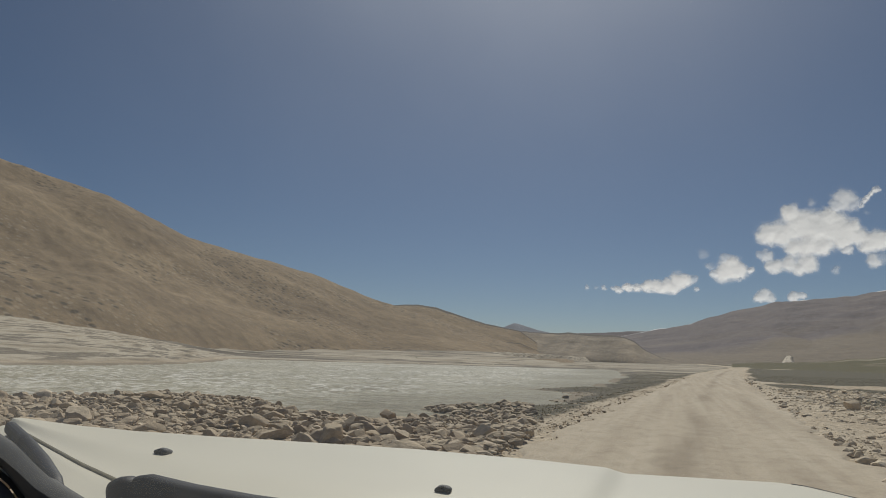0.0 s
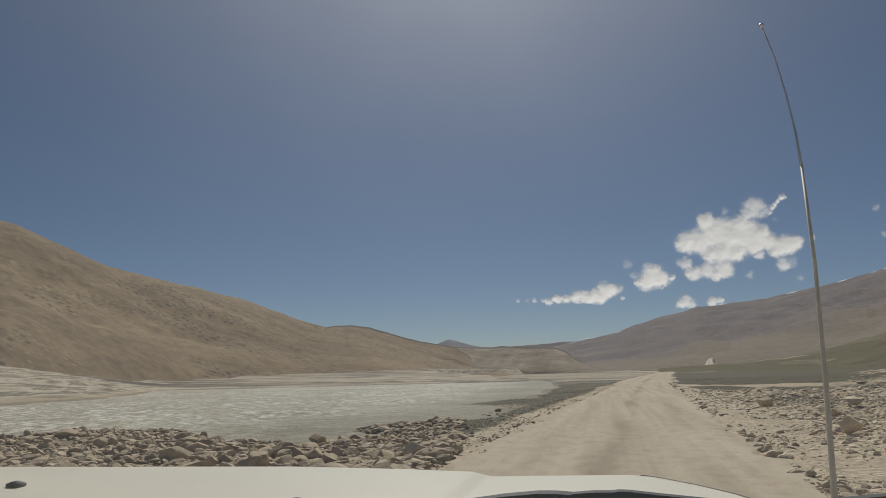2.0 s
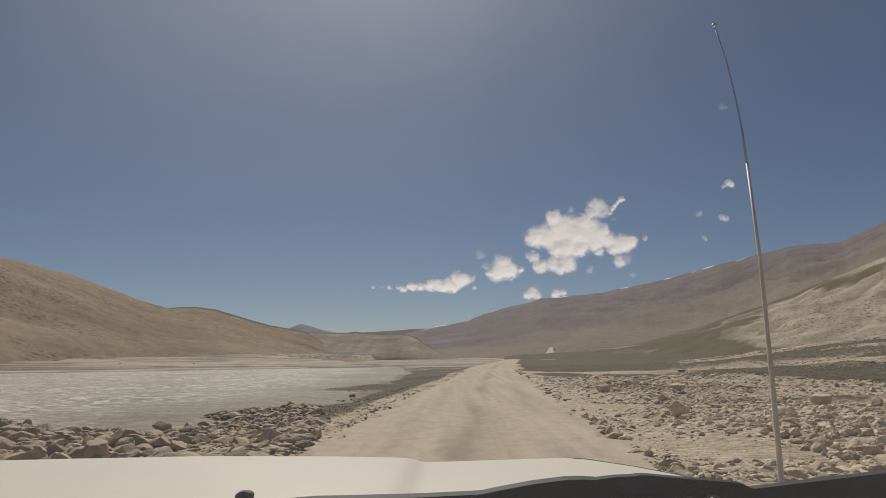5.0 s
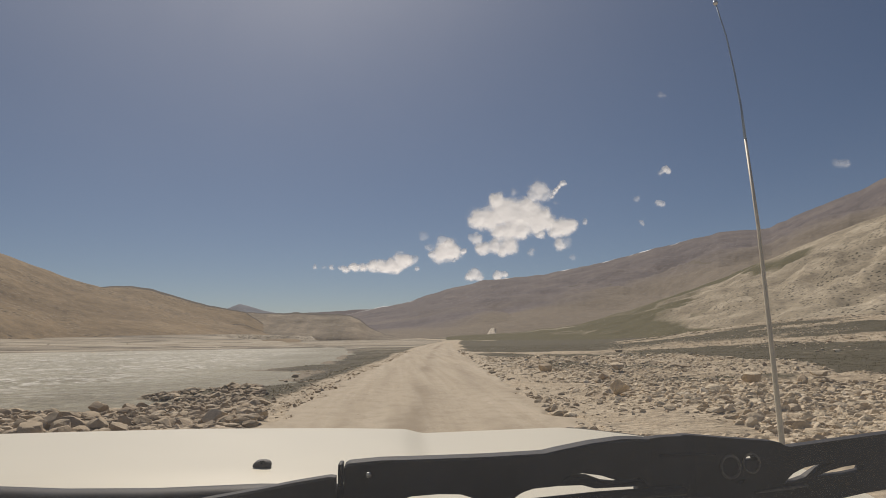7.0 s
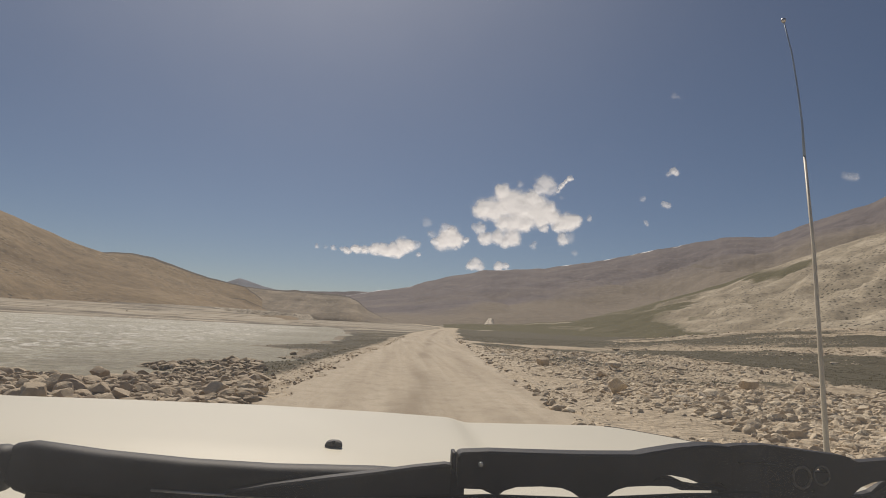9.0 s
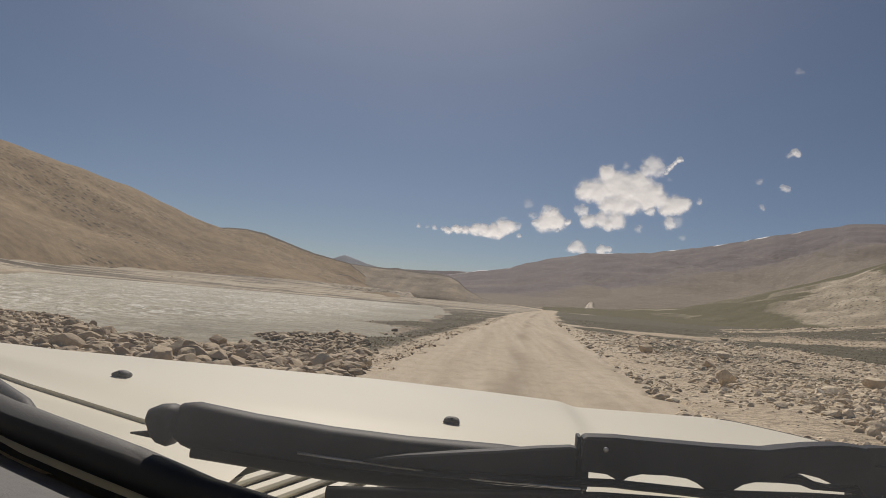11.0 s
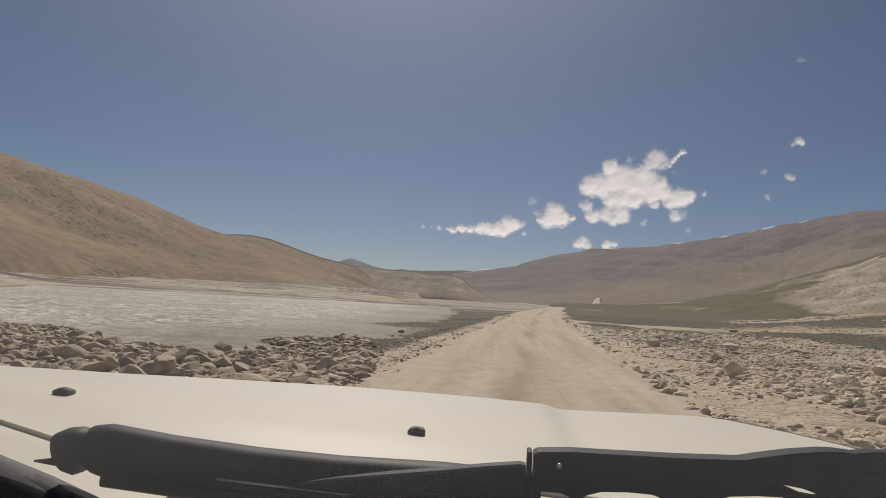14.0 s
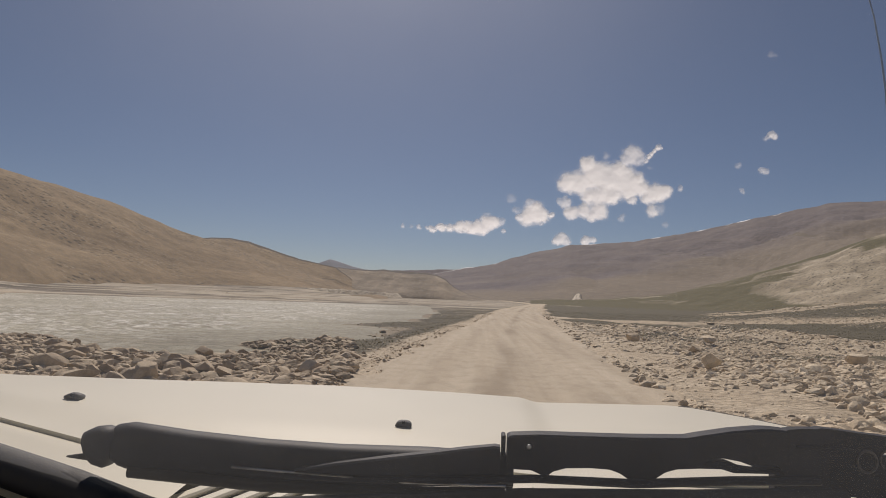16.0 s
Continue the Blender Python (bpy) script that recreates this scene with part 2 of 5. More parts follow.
# ---------- materials ----------
def ground_material():
    m, nt, b = mat("gravel_ground")
    p = coords(nt)
    big = noise_tex(nt, p, 0.14, 5)
    mid = noise_tex(nt, p, 1.3, 6)
    fine = noise_tex(nt, p, 9.0, 5, 0.7)
    soil = ramp(nt, mid, [(0.28, (0.35, 0.277, 0.187)), (0.5, (0.50, 0.41, 0.292)), (0.72, (0.60, 0.51, 0.38))])
    pale = ramp(nt, fine, [(0.3, (0.43, 0.353, 0.25)), (0.7, (0.66, 0.57, 0.44))])
    soil = mix(nt, ramp(nt, big, [(0.42, (0, 0, 0)), (0.62, (1, 1, 1))]), soil, pale)
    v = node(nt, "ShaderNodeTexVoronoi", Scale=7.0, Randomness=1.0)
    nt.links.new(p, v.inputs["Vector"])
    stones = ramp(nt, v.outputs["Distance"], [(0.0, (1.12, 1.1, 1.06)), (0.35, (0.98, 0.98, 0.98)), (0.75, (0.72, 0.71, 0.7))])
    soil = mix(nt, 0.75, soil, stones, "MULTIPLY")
    grass = ramp(nt, fine, [(0.3, (0.036, 0.029, 0.010)), (0.5, (0.064, 0.052, 0.020)), (0.72, (0.115, 0.092, 0.042))])
    gm = nt.nodes.new("ShaderNodeMath")
    gm.operation = "MULTIPLY_ADD"
    nt.links.new(mid, gm.inputs[0])
    gm.inputs[1].default_value = 0.9
    nt.links.new(attr(nt, "green"), gm.inputs[2])
    gfac = ramp(nt, gm.outputs[0], [(0.72, (0, 0, 0)), (0.95, (1, 1, 1))])
    earth = ramp(nt, mid, [(0.3, (0.20, 0.155, 0.098)), (0.7, (0.38, 0.305, 0.205))])
    soil = mix(nt, attr(nt, "bank"), soil, mix(nt, 0.6, earth, stones, "MULTIPLY"))
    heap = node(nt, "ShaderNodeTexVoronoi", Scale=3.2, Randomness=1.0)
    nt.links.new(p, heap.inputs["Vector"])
    # pale cell middles; darker soil and gap shade between stones put into the colour
    chunk_gap_shade = ramp(nt, heap.outputs["Distance"], [(0.0, (1.15, 1.13, 1.1)), (0.4, (0.95, 0.94, 0.92)), (0.62, (0.62, 0.60, 0.57))])
    rough = mix(nt, 0.9, ramp(nt, mid, [(0.3, (0.36, 0.29, 0.198)), (0.55, (0.56, 0.46, 0.328)), (0.75, (0.70, 0.60, 0.452))]), chunk_gap_shade, "MULTIPLY")
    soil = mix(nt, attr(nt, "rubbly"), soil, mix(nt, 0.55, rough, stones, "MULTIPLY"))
    col = mix(nt, gfac, soil, grass)
    band = noise_tex(nt, coords(nt, (0.009, 0.045, 1)), 1.0, 7, 0.62)
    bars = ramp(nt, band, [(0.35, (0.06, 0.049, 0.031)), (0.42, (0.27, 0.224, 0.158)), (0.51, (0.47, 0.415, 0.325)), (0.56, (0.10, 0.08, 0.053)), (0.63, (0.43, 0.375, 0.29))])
    # shade on the terrace step faces, painted dark into the colour
    bars = mix(nt, attr(nt, "riser_shade"), bars, (0.06, 0.046, 0.03))
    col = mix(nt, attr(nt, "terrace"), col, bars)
    col = mix(nt, attr(nt, "wet"), col, (0.075, 0.066, 0.05))
    nt.links.new(col, b.inputs["Base Color"])
    h = mix(nt, 0.5, v.outputs["Distance"], fine)
    bump(nt, b, h, 1.0, 0.09)
    return m


def road_material():
    m, nt, b = mat("packed_dirt")
    p = coords(nt)
    streak = noise_tex(nt, coords(nt, (2.4, 0.05, 1)), 1.0, 6)
    mid = noise_tex(nt, coords(nt, (0.9, 0.09, 1)), 1.0, 6)
    fine = noise_tex(nt, p, 14.0, 4, 0.7)
    col = ramp(nt, streak, [(0.3, (0.43, 0.358, 0.264)), (0.5, (0.478, 0.405, 0.306)), (0.72, (0.535, 0.466, 0.364))])
    col = mix(nt, 0.38, col, ramp(nt, mid, [(0.3, (0.72, 0.70, 0.66)), (0.7, (1.1, 1.1, 1.1))]), "MULTIPLY")
    col = mix(nt, 0.4, col, ramp(nt, fine, [(0.3, (0.75, 0.74, 0.72)), (0.7, (1.12, 1.12, 1.1))]), "MULTIPLY")
    clod = noise_tex(nt, coords(nt, (1, 0.55, 1)), 2.6, 7, 0.65)
    col = mix(nt, 0.5, col, ramp(nt, clod, [(0.36, (0.74, 0.72, 0.69)), (0.5, (1, 1, 1)), (0.64, (1.1, 1.1, 1.1))]), "MULTIPLY")
    mid_strip = mix(nt, attr(nt, "strip"), (1, 1, 1), (0.60, 0.565, 0.52))
    col = mix(nt, 1.0, col, mid_strip, "MULTIPLY")
    nt.links.new(col, b.inputs["Base Color"])
    bump(nt, b, mix(nt, 0.5, fine, clod), 0.8, 0.06)
    return m


def water_material():
    m, nt, b = mat("glacial_water", 0.4)
    b.inputs["Specular IOR Level"].default_value = 0.14
    b.inputs["IOR"].default_value = 1.33
    p = coords(nt, (0.8, 0.45, 1))
    chop = noise_tex(nt, p, 0.8, 8, 0.72)
    fine = noise_tex(nt, p, 3.5, 5, 0.6)
    body = ramp(nt, noise_tex(nt, p, 0.12, 3), [(0.35, (0.345, 0.318, 0.238)), (0.65, (0.46, 0.43, 0.335))])
    crest = noise_tex(nt, coords(nt, (0.9, 1.5, 1)), 1.6, 8, 0.68)
    # light and dark of the ripples, put into the water colour
    body = mix(nt, 0.75, body, ramp(nt, mix(nt, 0.5, crest, fine), [(0.36, (0.58, 0.57, 0.53)), (0.5, (0.95, 0.95, 0.93)), (0.6, (1.3, 1.3, 1.28))]), "MULTIPLY")
    # white riffles and sun glints, both painted into the colour
    foam_glints = ramp(nt, mix(nt, 0.6, chop, crest), [(0.505, (0, 0, 0)), (0.545, (1, 1, 1))])
    reach = ramp(nt, noise_tex(nt, coords(nt, (0.5, 1.0, 1)), 0.07, 5, 0.6), [(0.36, (0.15, 0.15, 0.15)), (0.58, (1, 1, 1))])
    foam_glints = mix(nt, 1.0, foam_glints, reach, "MULTIPLY")
    fo = mix(nt, foam_glints, (0, 0, 0), attr(nt, "rapid"), "MIX")
    body = mix(nt, attr(nt, "rapid"), mix(nt, 1.0, body, (0.74, 0.72, 0.67), "MULTIPLY"), body)
    col = mix(nt, fo, body, (0.82, 0.80, 0.74))
    nt.links.new(col, b.inputs["Base Color"])
    bump(nt, b, mix(nt, 0.4, chop, fine), 1.0, 0.5)
    return m


def hill_material(name, lo, mid_c, hi, scale=0.02, patch=(0.1, 0.095, 0.06), patchy=0.0):
    m, nt, b = mat(name, 0.95)
    p = coords(nt)
    big = noise_tex(nt, coords(nt, (1, 1, 3.0)), scale, 8, 0.6)
    fine = noise_tex(nt, p, scale * 12, 8, 0.7)
    col = ramp(nt, big, [(0.3, lo), (0.5, mid_c), (0.7, hi)])
    col = mix(nt, 0.85, col, ramp(nt, fine, [(0.3, (0.62, 0.61, 0.6)), (0.5, (0.98, 0.98, 0.98)), (0.7, (1.3, 1.3, 1.28))]), "MULTIPLY")
    if patchy:
        v = node(nt, "ShaderNodeTexVoronoi", Scale=scale * (14 if name == "chalky_hillside" else 22))
        nt.links.new(p, v.inputs["Vector"])
        dots = ramp(nt, v.outputs["Distance"], [(0.2, (1, 1, 1)), (0.36, (0, 0, 0))])
        area = ramp(nt, noise_tex(nt, p, scale * 1.6, 4), [(0.40 if name == "chalky_hillside" else 0.5, (0, 0, 0)), (0.50 if name == "chalky_hillside" else 0.57, (patchy,) * 3)])
        col = mix(nt, mix(nt, dots, (0, 0, 0), area), col, patch)
    if name == "pale_hillside":
        fans = noise_tex(nt, coords(nt, (1, 0.12, 0.2)), 0.035, 6, 0.6)
        col = mix(nt, 0.9, col, ramp(nt, fans, [(0.36, (0.66, 0.65, 0.63)), (0.5, (1, 1, 1)), (0.62, (1.35, 1.34, 1.32))]), "MULTIPLY")
    if name == "tan_hillside":
        v2 = node(nt, "ShaderNodeTexVoronoi", Scale=scale * 16)
        nt.links.new(p, v2.inputs["Vector"])
        shrubs = ramp(nt, v2.outputs["Distance"], [(0.2, (1, 1, 1)), (0.38, (0, 0, 0))])
        clump = ramp(nt, noise_tex(nt, p, scale * 0.8, 4), [(0.50, (0, 0, 0)), (0.56, (0.9, 0.9, 0.9))])
        col = mix(nt, mix(nt, shrubs, (0, 0, 0), clump), col, (0.075, 0.058, 0.036))
        wash = noise_tex(nt, coords(nt, (1, 1, 0.25)), scale * 1.7, 6, 0.65)
        col = mix(nt, 0.8, col, ramp(nt, wash, [(0.32, (0.82, 0.81, 0.79)), (0.5, (1, 1, 1)), (0.68, (1.13, 1.13, 1.13))]), "MULTIPLY")
    col = mix(nt, ramp(nt, attr(nt, "rim"), [(0.45, (0, 0, 0)), (0.6, (1, 1, 1))]), col, (0.085, 0.07, 0.055))
    if name != "hazed_mauve_rock":
        g = ramp(nt, attr(nt, "green"), [(0.3, (0, 0, 0)), (0.75, (1, 1, 1))])
        col = mix(nt, g, col, ramp(nt, fine, [(0.3, (0.044, 0.039, 0.009)), (0.7, (0.115, 0.096, 0.030))]))
    else:
        col = mix(nt, ramp(nt, attr(nt, "apron"), [(0.2, (0, 0, 0)), (0.8, (0.8, 0.8, 0.8))]), col, ramp(nt, fine, [(0.3, (0.17, 0.137, 0.096)), (0.7, (0.255, 0.208, 0.148))]))
        col = mix(nt, ramp(nt, attr(nt, "snow"), [(0.45, (0, 0, 0)), (0.6, (1, 1, 1))]), col, (0.8, 0.8, 0.82))
    nt.links.new(col, b.inputs["Base Color"])
    bump(nt, b, fine, 0.8, 0.25 / scale * 0.06)
    return m


def rock_material(name="river_stone", tint=(1, 1, 1)):
    m, nt, b = mat(name, 0.85)
    p = local(nt)
    oi = nt.nodes.new("ShaderNodeObjectInfo")
    geo = nt.nodes.new("ShaderNodeNewGeometry")
    add = nt.nodes.new("ShaderNodeMath")
    add.operation = "ADD"
    nt.links.new(oi.outputs["Random"], add.inputs[0])
    nt.links.new(geo.outputs["Random Per Island"], add.inputs[1])
    fr = nt.nodes.new("ShaderNodeMath")
    fr.operation = "FRACT"
    nt.links.new(add.outputs[0], fr.inputs[0])
    base = ramp(nt, fr.outputs[0], [(0.0, (0.40, 0.315, 0.216)), (0.25, (0.60, 0.49, 0.346)), (0.6, (0.72, 0.615, 0.457)), (0.85, (0.56, 0.452, 0.318)), (1.0, (0.82, 0.72, 0.565))])
    grain = noise_tex(nt, coords(nt), 7.0, 8, 0.65)
    col = mix(nt, 0.7, base, ramp(nt, grain, [(0.3, (0.6, 0.59, 0.57)), (0.7, (1.18, 1.17, 1.15))]), "MULTIPLY")
    col = mix(nt, 1.0, col, tint, "MULTIPLY")
    nt.links.new(col, b.inputs["Base Color"])
    bump(nt, b, grain, 0.8, 0.05)
    return m


def plain(name, colour, rough=0.5, metal=0.0, vary=0.12, scale=6.0, bumped=0.0):
    m, nt, b = mat(name, rough, metal)
    n = noise_tex(nt, coords(nt), scale, 6)
    lo = tuple(c * (1 - vary) for c in colour)
    hi = tuple(min(1, c * (1 + vary)) for c in colour)
    nt.links.new(ramp(nt, n, [(0.3, lo), (0.7, hi)]), b.inputs["Base Color"])
    if bumped:
        bump(nt, b, noise_tex(nt, coords(nt), scale * 12, 4), bumped, 0.004)
    return m


M_GROUND, M_ROAD, M_WATER, M_ROCK = ground_material(), road_material(), water_material(), rock_material()
# same stone, about a quarter darker and slightly browner
M_BANK = rock_material("dark_bank_stone", (0.74, 0.71, 0.68))
M_HILL = hill_material("tan_hillside", (0.165, 0.117, 0.066), (0.224, 0.162, 0.092), (0.290, 0.216, 0.128), 0.02, (0.33, 0.275, 0.194), 0.5)
M_BACK = hill_material("pale_hillside", (0.155, 0.125, 0.09), (0.215, 0.176, 0.128), (0.30, 0.252, 0.19), 0.03)
# far rock: brown cooled towards mauve, distance haze put into the base colour
M_FAR = hill_material("hazed_mauve_rock", (0.092, 0.076, 0.084), (0.128, 0.107, 0.110), (0.172, 0.143, 0.134), 0.007)
M_WHITE = hill_material("chalky_hillside", (0.19, 0.155, 0.105), (0.32, 0.27, 0.19), (0.47, 0.405, 0.305), 0.06, (0.05, 0.042, 0.024), 1.0)
M_PEAK = plain("blue_grey_peak", (0.16, 0.17, 0.20), 0.95, 0, 0.15, 0.01)


# ---------- ground, road, river ----------
def build_ground():
    az = np.radians(np.concatenate([np.arange(-180, -62, 4.0), np.arange(-62, 52, 0.22), np.arange(52, 180, 4.0)]))
    rad = np.concatenate([[0.5, 2.0], np.geomspace(4.0, 130, 400), np.geomspace(131.5, 420, 110), np.geomspace(440, 4500, 40)])
    A, R = np.meshgrid(az, rad)
    x, y = R * np.sin(A), R * np.cos(A)
    z = land(x, y)
    road_drop = (np.abs(x - road_mid(y)) < road_half(y) + 0.5) & (y < 190) & (y > -25)
    z = z - 0.06 * road_drop
    nu, nv = len(az), len(rad)
    f = grid_faces(nu, nv, flip=True)
    i = np.arange(nu * nv).reshape(nv, nu)
    seam = np.stack([i[:-1, -1], i[1:, -1], i[1:, 0], i[:-1, 0]], 1)
    faces = np.concatenate([f, seam]).tolist() + [i[0].tolist()]
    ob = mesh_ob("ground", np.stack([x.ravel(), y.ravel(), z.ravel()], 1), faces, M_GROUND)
    attach(ob, "green", meadow(x, y).ravel())
    wet = step(0.03, 0.10, WATER_Z + 0.22 - z) * (y < far_shore_y(x) + 3)
    attach(ob, "wet", (0.4 * wet).ravel())
    attach(ob, "bank", (0.8 * step(0.5, 2.2, road_mid(y) - road_half(y) - x) * (y < 110) * np.clip(0.75 + 0.8 * fbm(x / 3.0, y / 5.0, 3, 33), 0, 1)).ravel())
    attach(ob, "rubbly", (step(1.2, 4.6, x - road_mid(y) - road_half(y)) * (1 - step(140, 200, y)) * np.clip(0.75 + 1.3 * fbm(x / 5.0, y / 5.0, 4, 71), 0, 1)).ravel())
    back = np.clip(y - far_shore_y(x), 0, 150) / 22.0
    attach(ob, "riser_shade", (step(0.55, 0.75, back - np.floor(back)) * np.clip(0.55 + 1.5 * fbm(x / 22.0, y / 30.0, 3, 37), 0, 1) * (1 - step(-100, -45, x))).ravel())
    attach(ob, "terrace", (0.95 * step(1, 5, y - far_shore_y(x)) * step(0, 12, shore_x(np.minimum(y, 150.0)) + 4 - x)
                          + 0.95 * step(95, 125, y) * step(1.0, 3.0, road_mid(y) - road_half(y) - x) * (in_river(x, y) < 0.1)
                          + 0.95 * step(0.1, 0.6, z - WATER_Z) * step(45, 70, R) * (np.degrees(A) < -30) * (np.degrees(A) > -100)).clip(0, 0.95).ravel())
    tagged(ob, "pale stony gravel valley floor with patches of dark grass", "ground", kind="structure")


def build_road():
    ys = np.concatenate([np.arange(-25, 60, 0.2), np.arange(60, 190, 1.0)])
    us = np.linspace(-1.12, 1.12, 61)
    U, Y = np.meshgrid(us, ys)
    X = road_mid(Y) + U * road_half(Y) + 0.18 * np.abs(U) ** 8 * vnoise(Y / 1.3, U * 0 + np.sign(U), 31)
    Z = land(X, Y) + 0.012 - 0.10 * step(1.0, 1.12, np.abs(U))
    ob = mesh_ob("road", np.stack([X.ravel(), Y.ravel(), Z.ravel()], 1), grid_faces(len(us), len(ys)), M_ROAD)
    R = np.abs(X - road_mid(Y))
    attach(ob, "strip", (np.exp(-(R / 0.38) ** 2) * np.clip(0.6 + 0.9 * fbm(X / 1.0, Y / 6.0, 3, 35), 0, 1) + 0.5 * np.exp(-((R - 1.75) / 0.3) ** 2) * np.clip(0.4 + 1.1 * fbm(X / 1.0, Y / 5.0, 3, 36), 0, 1)).ravel())
    tagged(ob, "rutted unpaved road of pale packed dirt", "road", kind="structure")


def build_water():
    az = np.radians(np.arange(-88, 6, 0.3))
    rad = np.geomspace(5.5, 420, 300)
    A, R = np.meshgrid(az, rad)
    x, y = R * np.sin(A), R * np.cos(A)
    chop = 1 / (1 + (R / 90) ** 2)
    rapid = step(2.0, 13.0, shore_x(y) - x + 3.0 * fbm(x / 6.0, y / 5.0, 3, 45))
    z = WATER_Z + chop * (0.03 + 0.13 * rapid) * fbm(x / 1.7, y / 1.0, 4, 41) + 0.02 * fbm(x / 0.5, y / 0.4, 2, 43) * chop
    ob = mesh_ob("water", np.stack([x.ravel(), y.ravel(), z.ravel()], 1), grid_faces(len(az), len(rad), flip=True), M_WATER)
    attach(ob, "rapid", (np.clip(rapid * 0.85 + 0.05, 0, 1)).ravel())
    tagged(ob, "silty grey-green river with white riffles and painted glints", "river", kind="structure")


# ---------- hills ----------
def build_hill(name, az, el, foot, crest, material, label, rough=1.0, cell=40.0, bow=1.0, seed=0, green=None, snow=False, rim=0.0, cap=0.03, bands=1.0, foot_z=-0.5, nv=70, step_deg=0.2, jag=1.0):
    """A slope that climbs from its foot to a crest seen at the elevations el over the bearings az."""
    a = np.arange(az[0], az[-1] + 1e-6, step_deg)
    crest_el = np.interp(a, az, el) + 0.06 * rough * jag * fbm(a / 1.2, a * 0, 3 if jag == 1.0 else 5, seed + 50)
    f_d, c_d = np.interp(a, az, foot), np.interp(a, az, crest)
    s = np.concatenate([np.linspace(0, 1, nv), [1.03, 1.1, 1.35]])
    S, A = np.meshgrid(s, np.radians(a), indexing="ij")
    D = f_d + (c_d - f_d) * S
    x, y = D * np.sin(A), D * np.cos(A)
    top = 1.6 + c_d * np.tan(np.radians(crest_el))
    prof = np.where(S <= 1, np.clip(S, 0, 1) ** bow, 1 - 4.0 * np.maximum(0, S - 1) ** 1.5)
    z = foot_z + (top - foot_z) * prof
    inner = np.clip(4 * S * (1 - S), 0, 1) * (S < 1)
    z = z + inner * rough * 0.10 * (top - foot_z) * fbm(x / cell, y / cell, 6, seed + 60, 0.55)
    gul = 1 - np.abs(vnoise(x / (cell * 0.7), y / (cell * 2.2), seed + 61))
    z = z - inner * rough * 0.05 * (top - foot_z) * gul ** 3
    ob = mesh_ob(name, np.stack([x.ravel(), y.ravel(), z.ravel()], 1), grid_faces(len(a), len(s), flip=True), material)
    # shadow line under a ledge, painted into the slope with the rim colour
    ledge_shade = 0.7 * bands * np.exp(-((S - 0.47 - 0.05 * fbm(x / 90, y / 90, 3, 79)) / 0.022) ** 2) * (fbm(x / 60, y / 60, 3, 80) > 0.02)
    rimmed = np.maximum(ledge_shade, step(0.985 - cap, 1.0 - 0.5 * cap, S + 0.02 * fbm(x / 40, y / 40, 3, 75)) * (S < 1.02) * rim)
    attach(ob, "rim", rimmed.ravel())
    attach(ob, "apron", (1 - step(0.15, 0.6, S + 0.25 * fbm(x / 250, y / 250, 4, 76) - 0.012 * (np.degrees(A) - 16))).ravel())
    g = green(S, A, x, y, z) if green else np.zeros_like(S)
    attach(ob, "green", np.asarray(g).ravel())
    if snow:
        sn = step(0.93, 1.0, S + 0.04 * fbm(x / 60, y / 60, 3, 77)) * (0.30 + 1.1 * fbm(x / 70, y / 50, 4, 78)) * (np.degrees(A) < 24)
        attach(ob, "snow", sn.ravel())
    tagged(ob, label, "hill", kind="structure")
    return ob


def white_green(S, A, x, y, z):
    deg = np.degrees(A)
    n = fbm(x / 20, y / 20, 4, 91)
    over = z - land(x, y)
    low = 1.25 * (1 - step(21, 27, deg + 4 * n))
    foot = 1.1 * (1 - step(1.2, 3.2, over + 1.5 * n))
    crest = 1.1 * step(0.9, 0.95, S) * (1 - step(27, 31, deg))
    gully = 1.3 * np.exp(-((S - 0.86) / 0.07) ** 2) * step(27.5, 28.8, deg + n) * (1 - step(31.5, 33.5, deg + n))
    streak = 0.55 * step(0.1, 0.3, vnoise(deg / 2.5, S * 14, 92))
    return np.maximum.reduce([low - streak, foot, crest, gully]) * (0.85 + 0.6 * n)


build_ground()
build_road()
build_water()
build_hill("hill_left", (-100, -75, -54, -46, -40, -36, -32.5, -29, -25.5, -21, -17, -13.5, -10.5, -8), (14.4, 14.2, 13.1, 11.3, 8.75, 7.75, 7.0, 6.1, 4.75, 3.4, 2.2, 1.2, 0.35, -0.1),
           (110, 130, 150, 165, 185, 205, 225, 240, 255, 265, 280, 300, 320, 340), (250, 280, 310, 325, 345, 365, 385, 395, 405, 410, 415, 425, 435, 440), M_HILL,
           "dry tan hillside dotted with sparse shrubs", 1.15, 60.0, 0.9, 1, bands=0.72)
build_hill("hill_left_far", (-30, -25, -22.5, -21, -19.5, -17.3, -15.4, -13.8, -12.4, -11.0), (3.0, 3.9, 4.15, 4.15, 3.95, 3.3, 2.75, 2.42, 2.2, 1.2),
           (420, 420, 430, 440, 450, 460, 480, 500, 520, 540), (620,) * 10, M_HILL,
           "tan spur with a dark rim behind the nearer slope", 1.3, 80.0, 0.9, 2, rim=1.0, cap=0.05)
build_hill("plateau", (-18, -13, -11, -8, -5.5, -4, -3.2, -2.4, -1.2, 0.2), (1.95, 2.1, 2.15, 2.1, 2.05, 1.9, 1.55, 0.95, 0.3, -0.05),
           (560,) * 10, (690,) * 10, M_BACK, "pale eroded plateau edge closing the valley", 1.8, 55.0, 0.7, 3, rim=1.0, cap=0.10, bands=0.0)
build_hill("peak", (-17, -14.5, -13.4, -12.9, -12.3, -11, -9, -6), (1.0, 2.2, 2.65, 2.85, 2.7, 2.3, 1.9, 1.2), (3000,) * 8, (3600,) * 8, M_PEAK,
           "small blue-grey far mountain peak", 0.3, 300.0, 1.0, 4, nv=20)
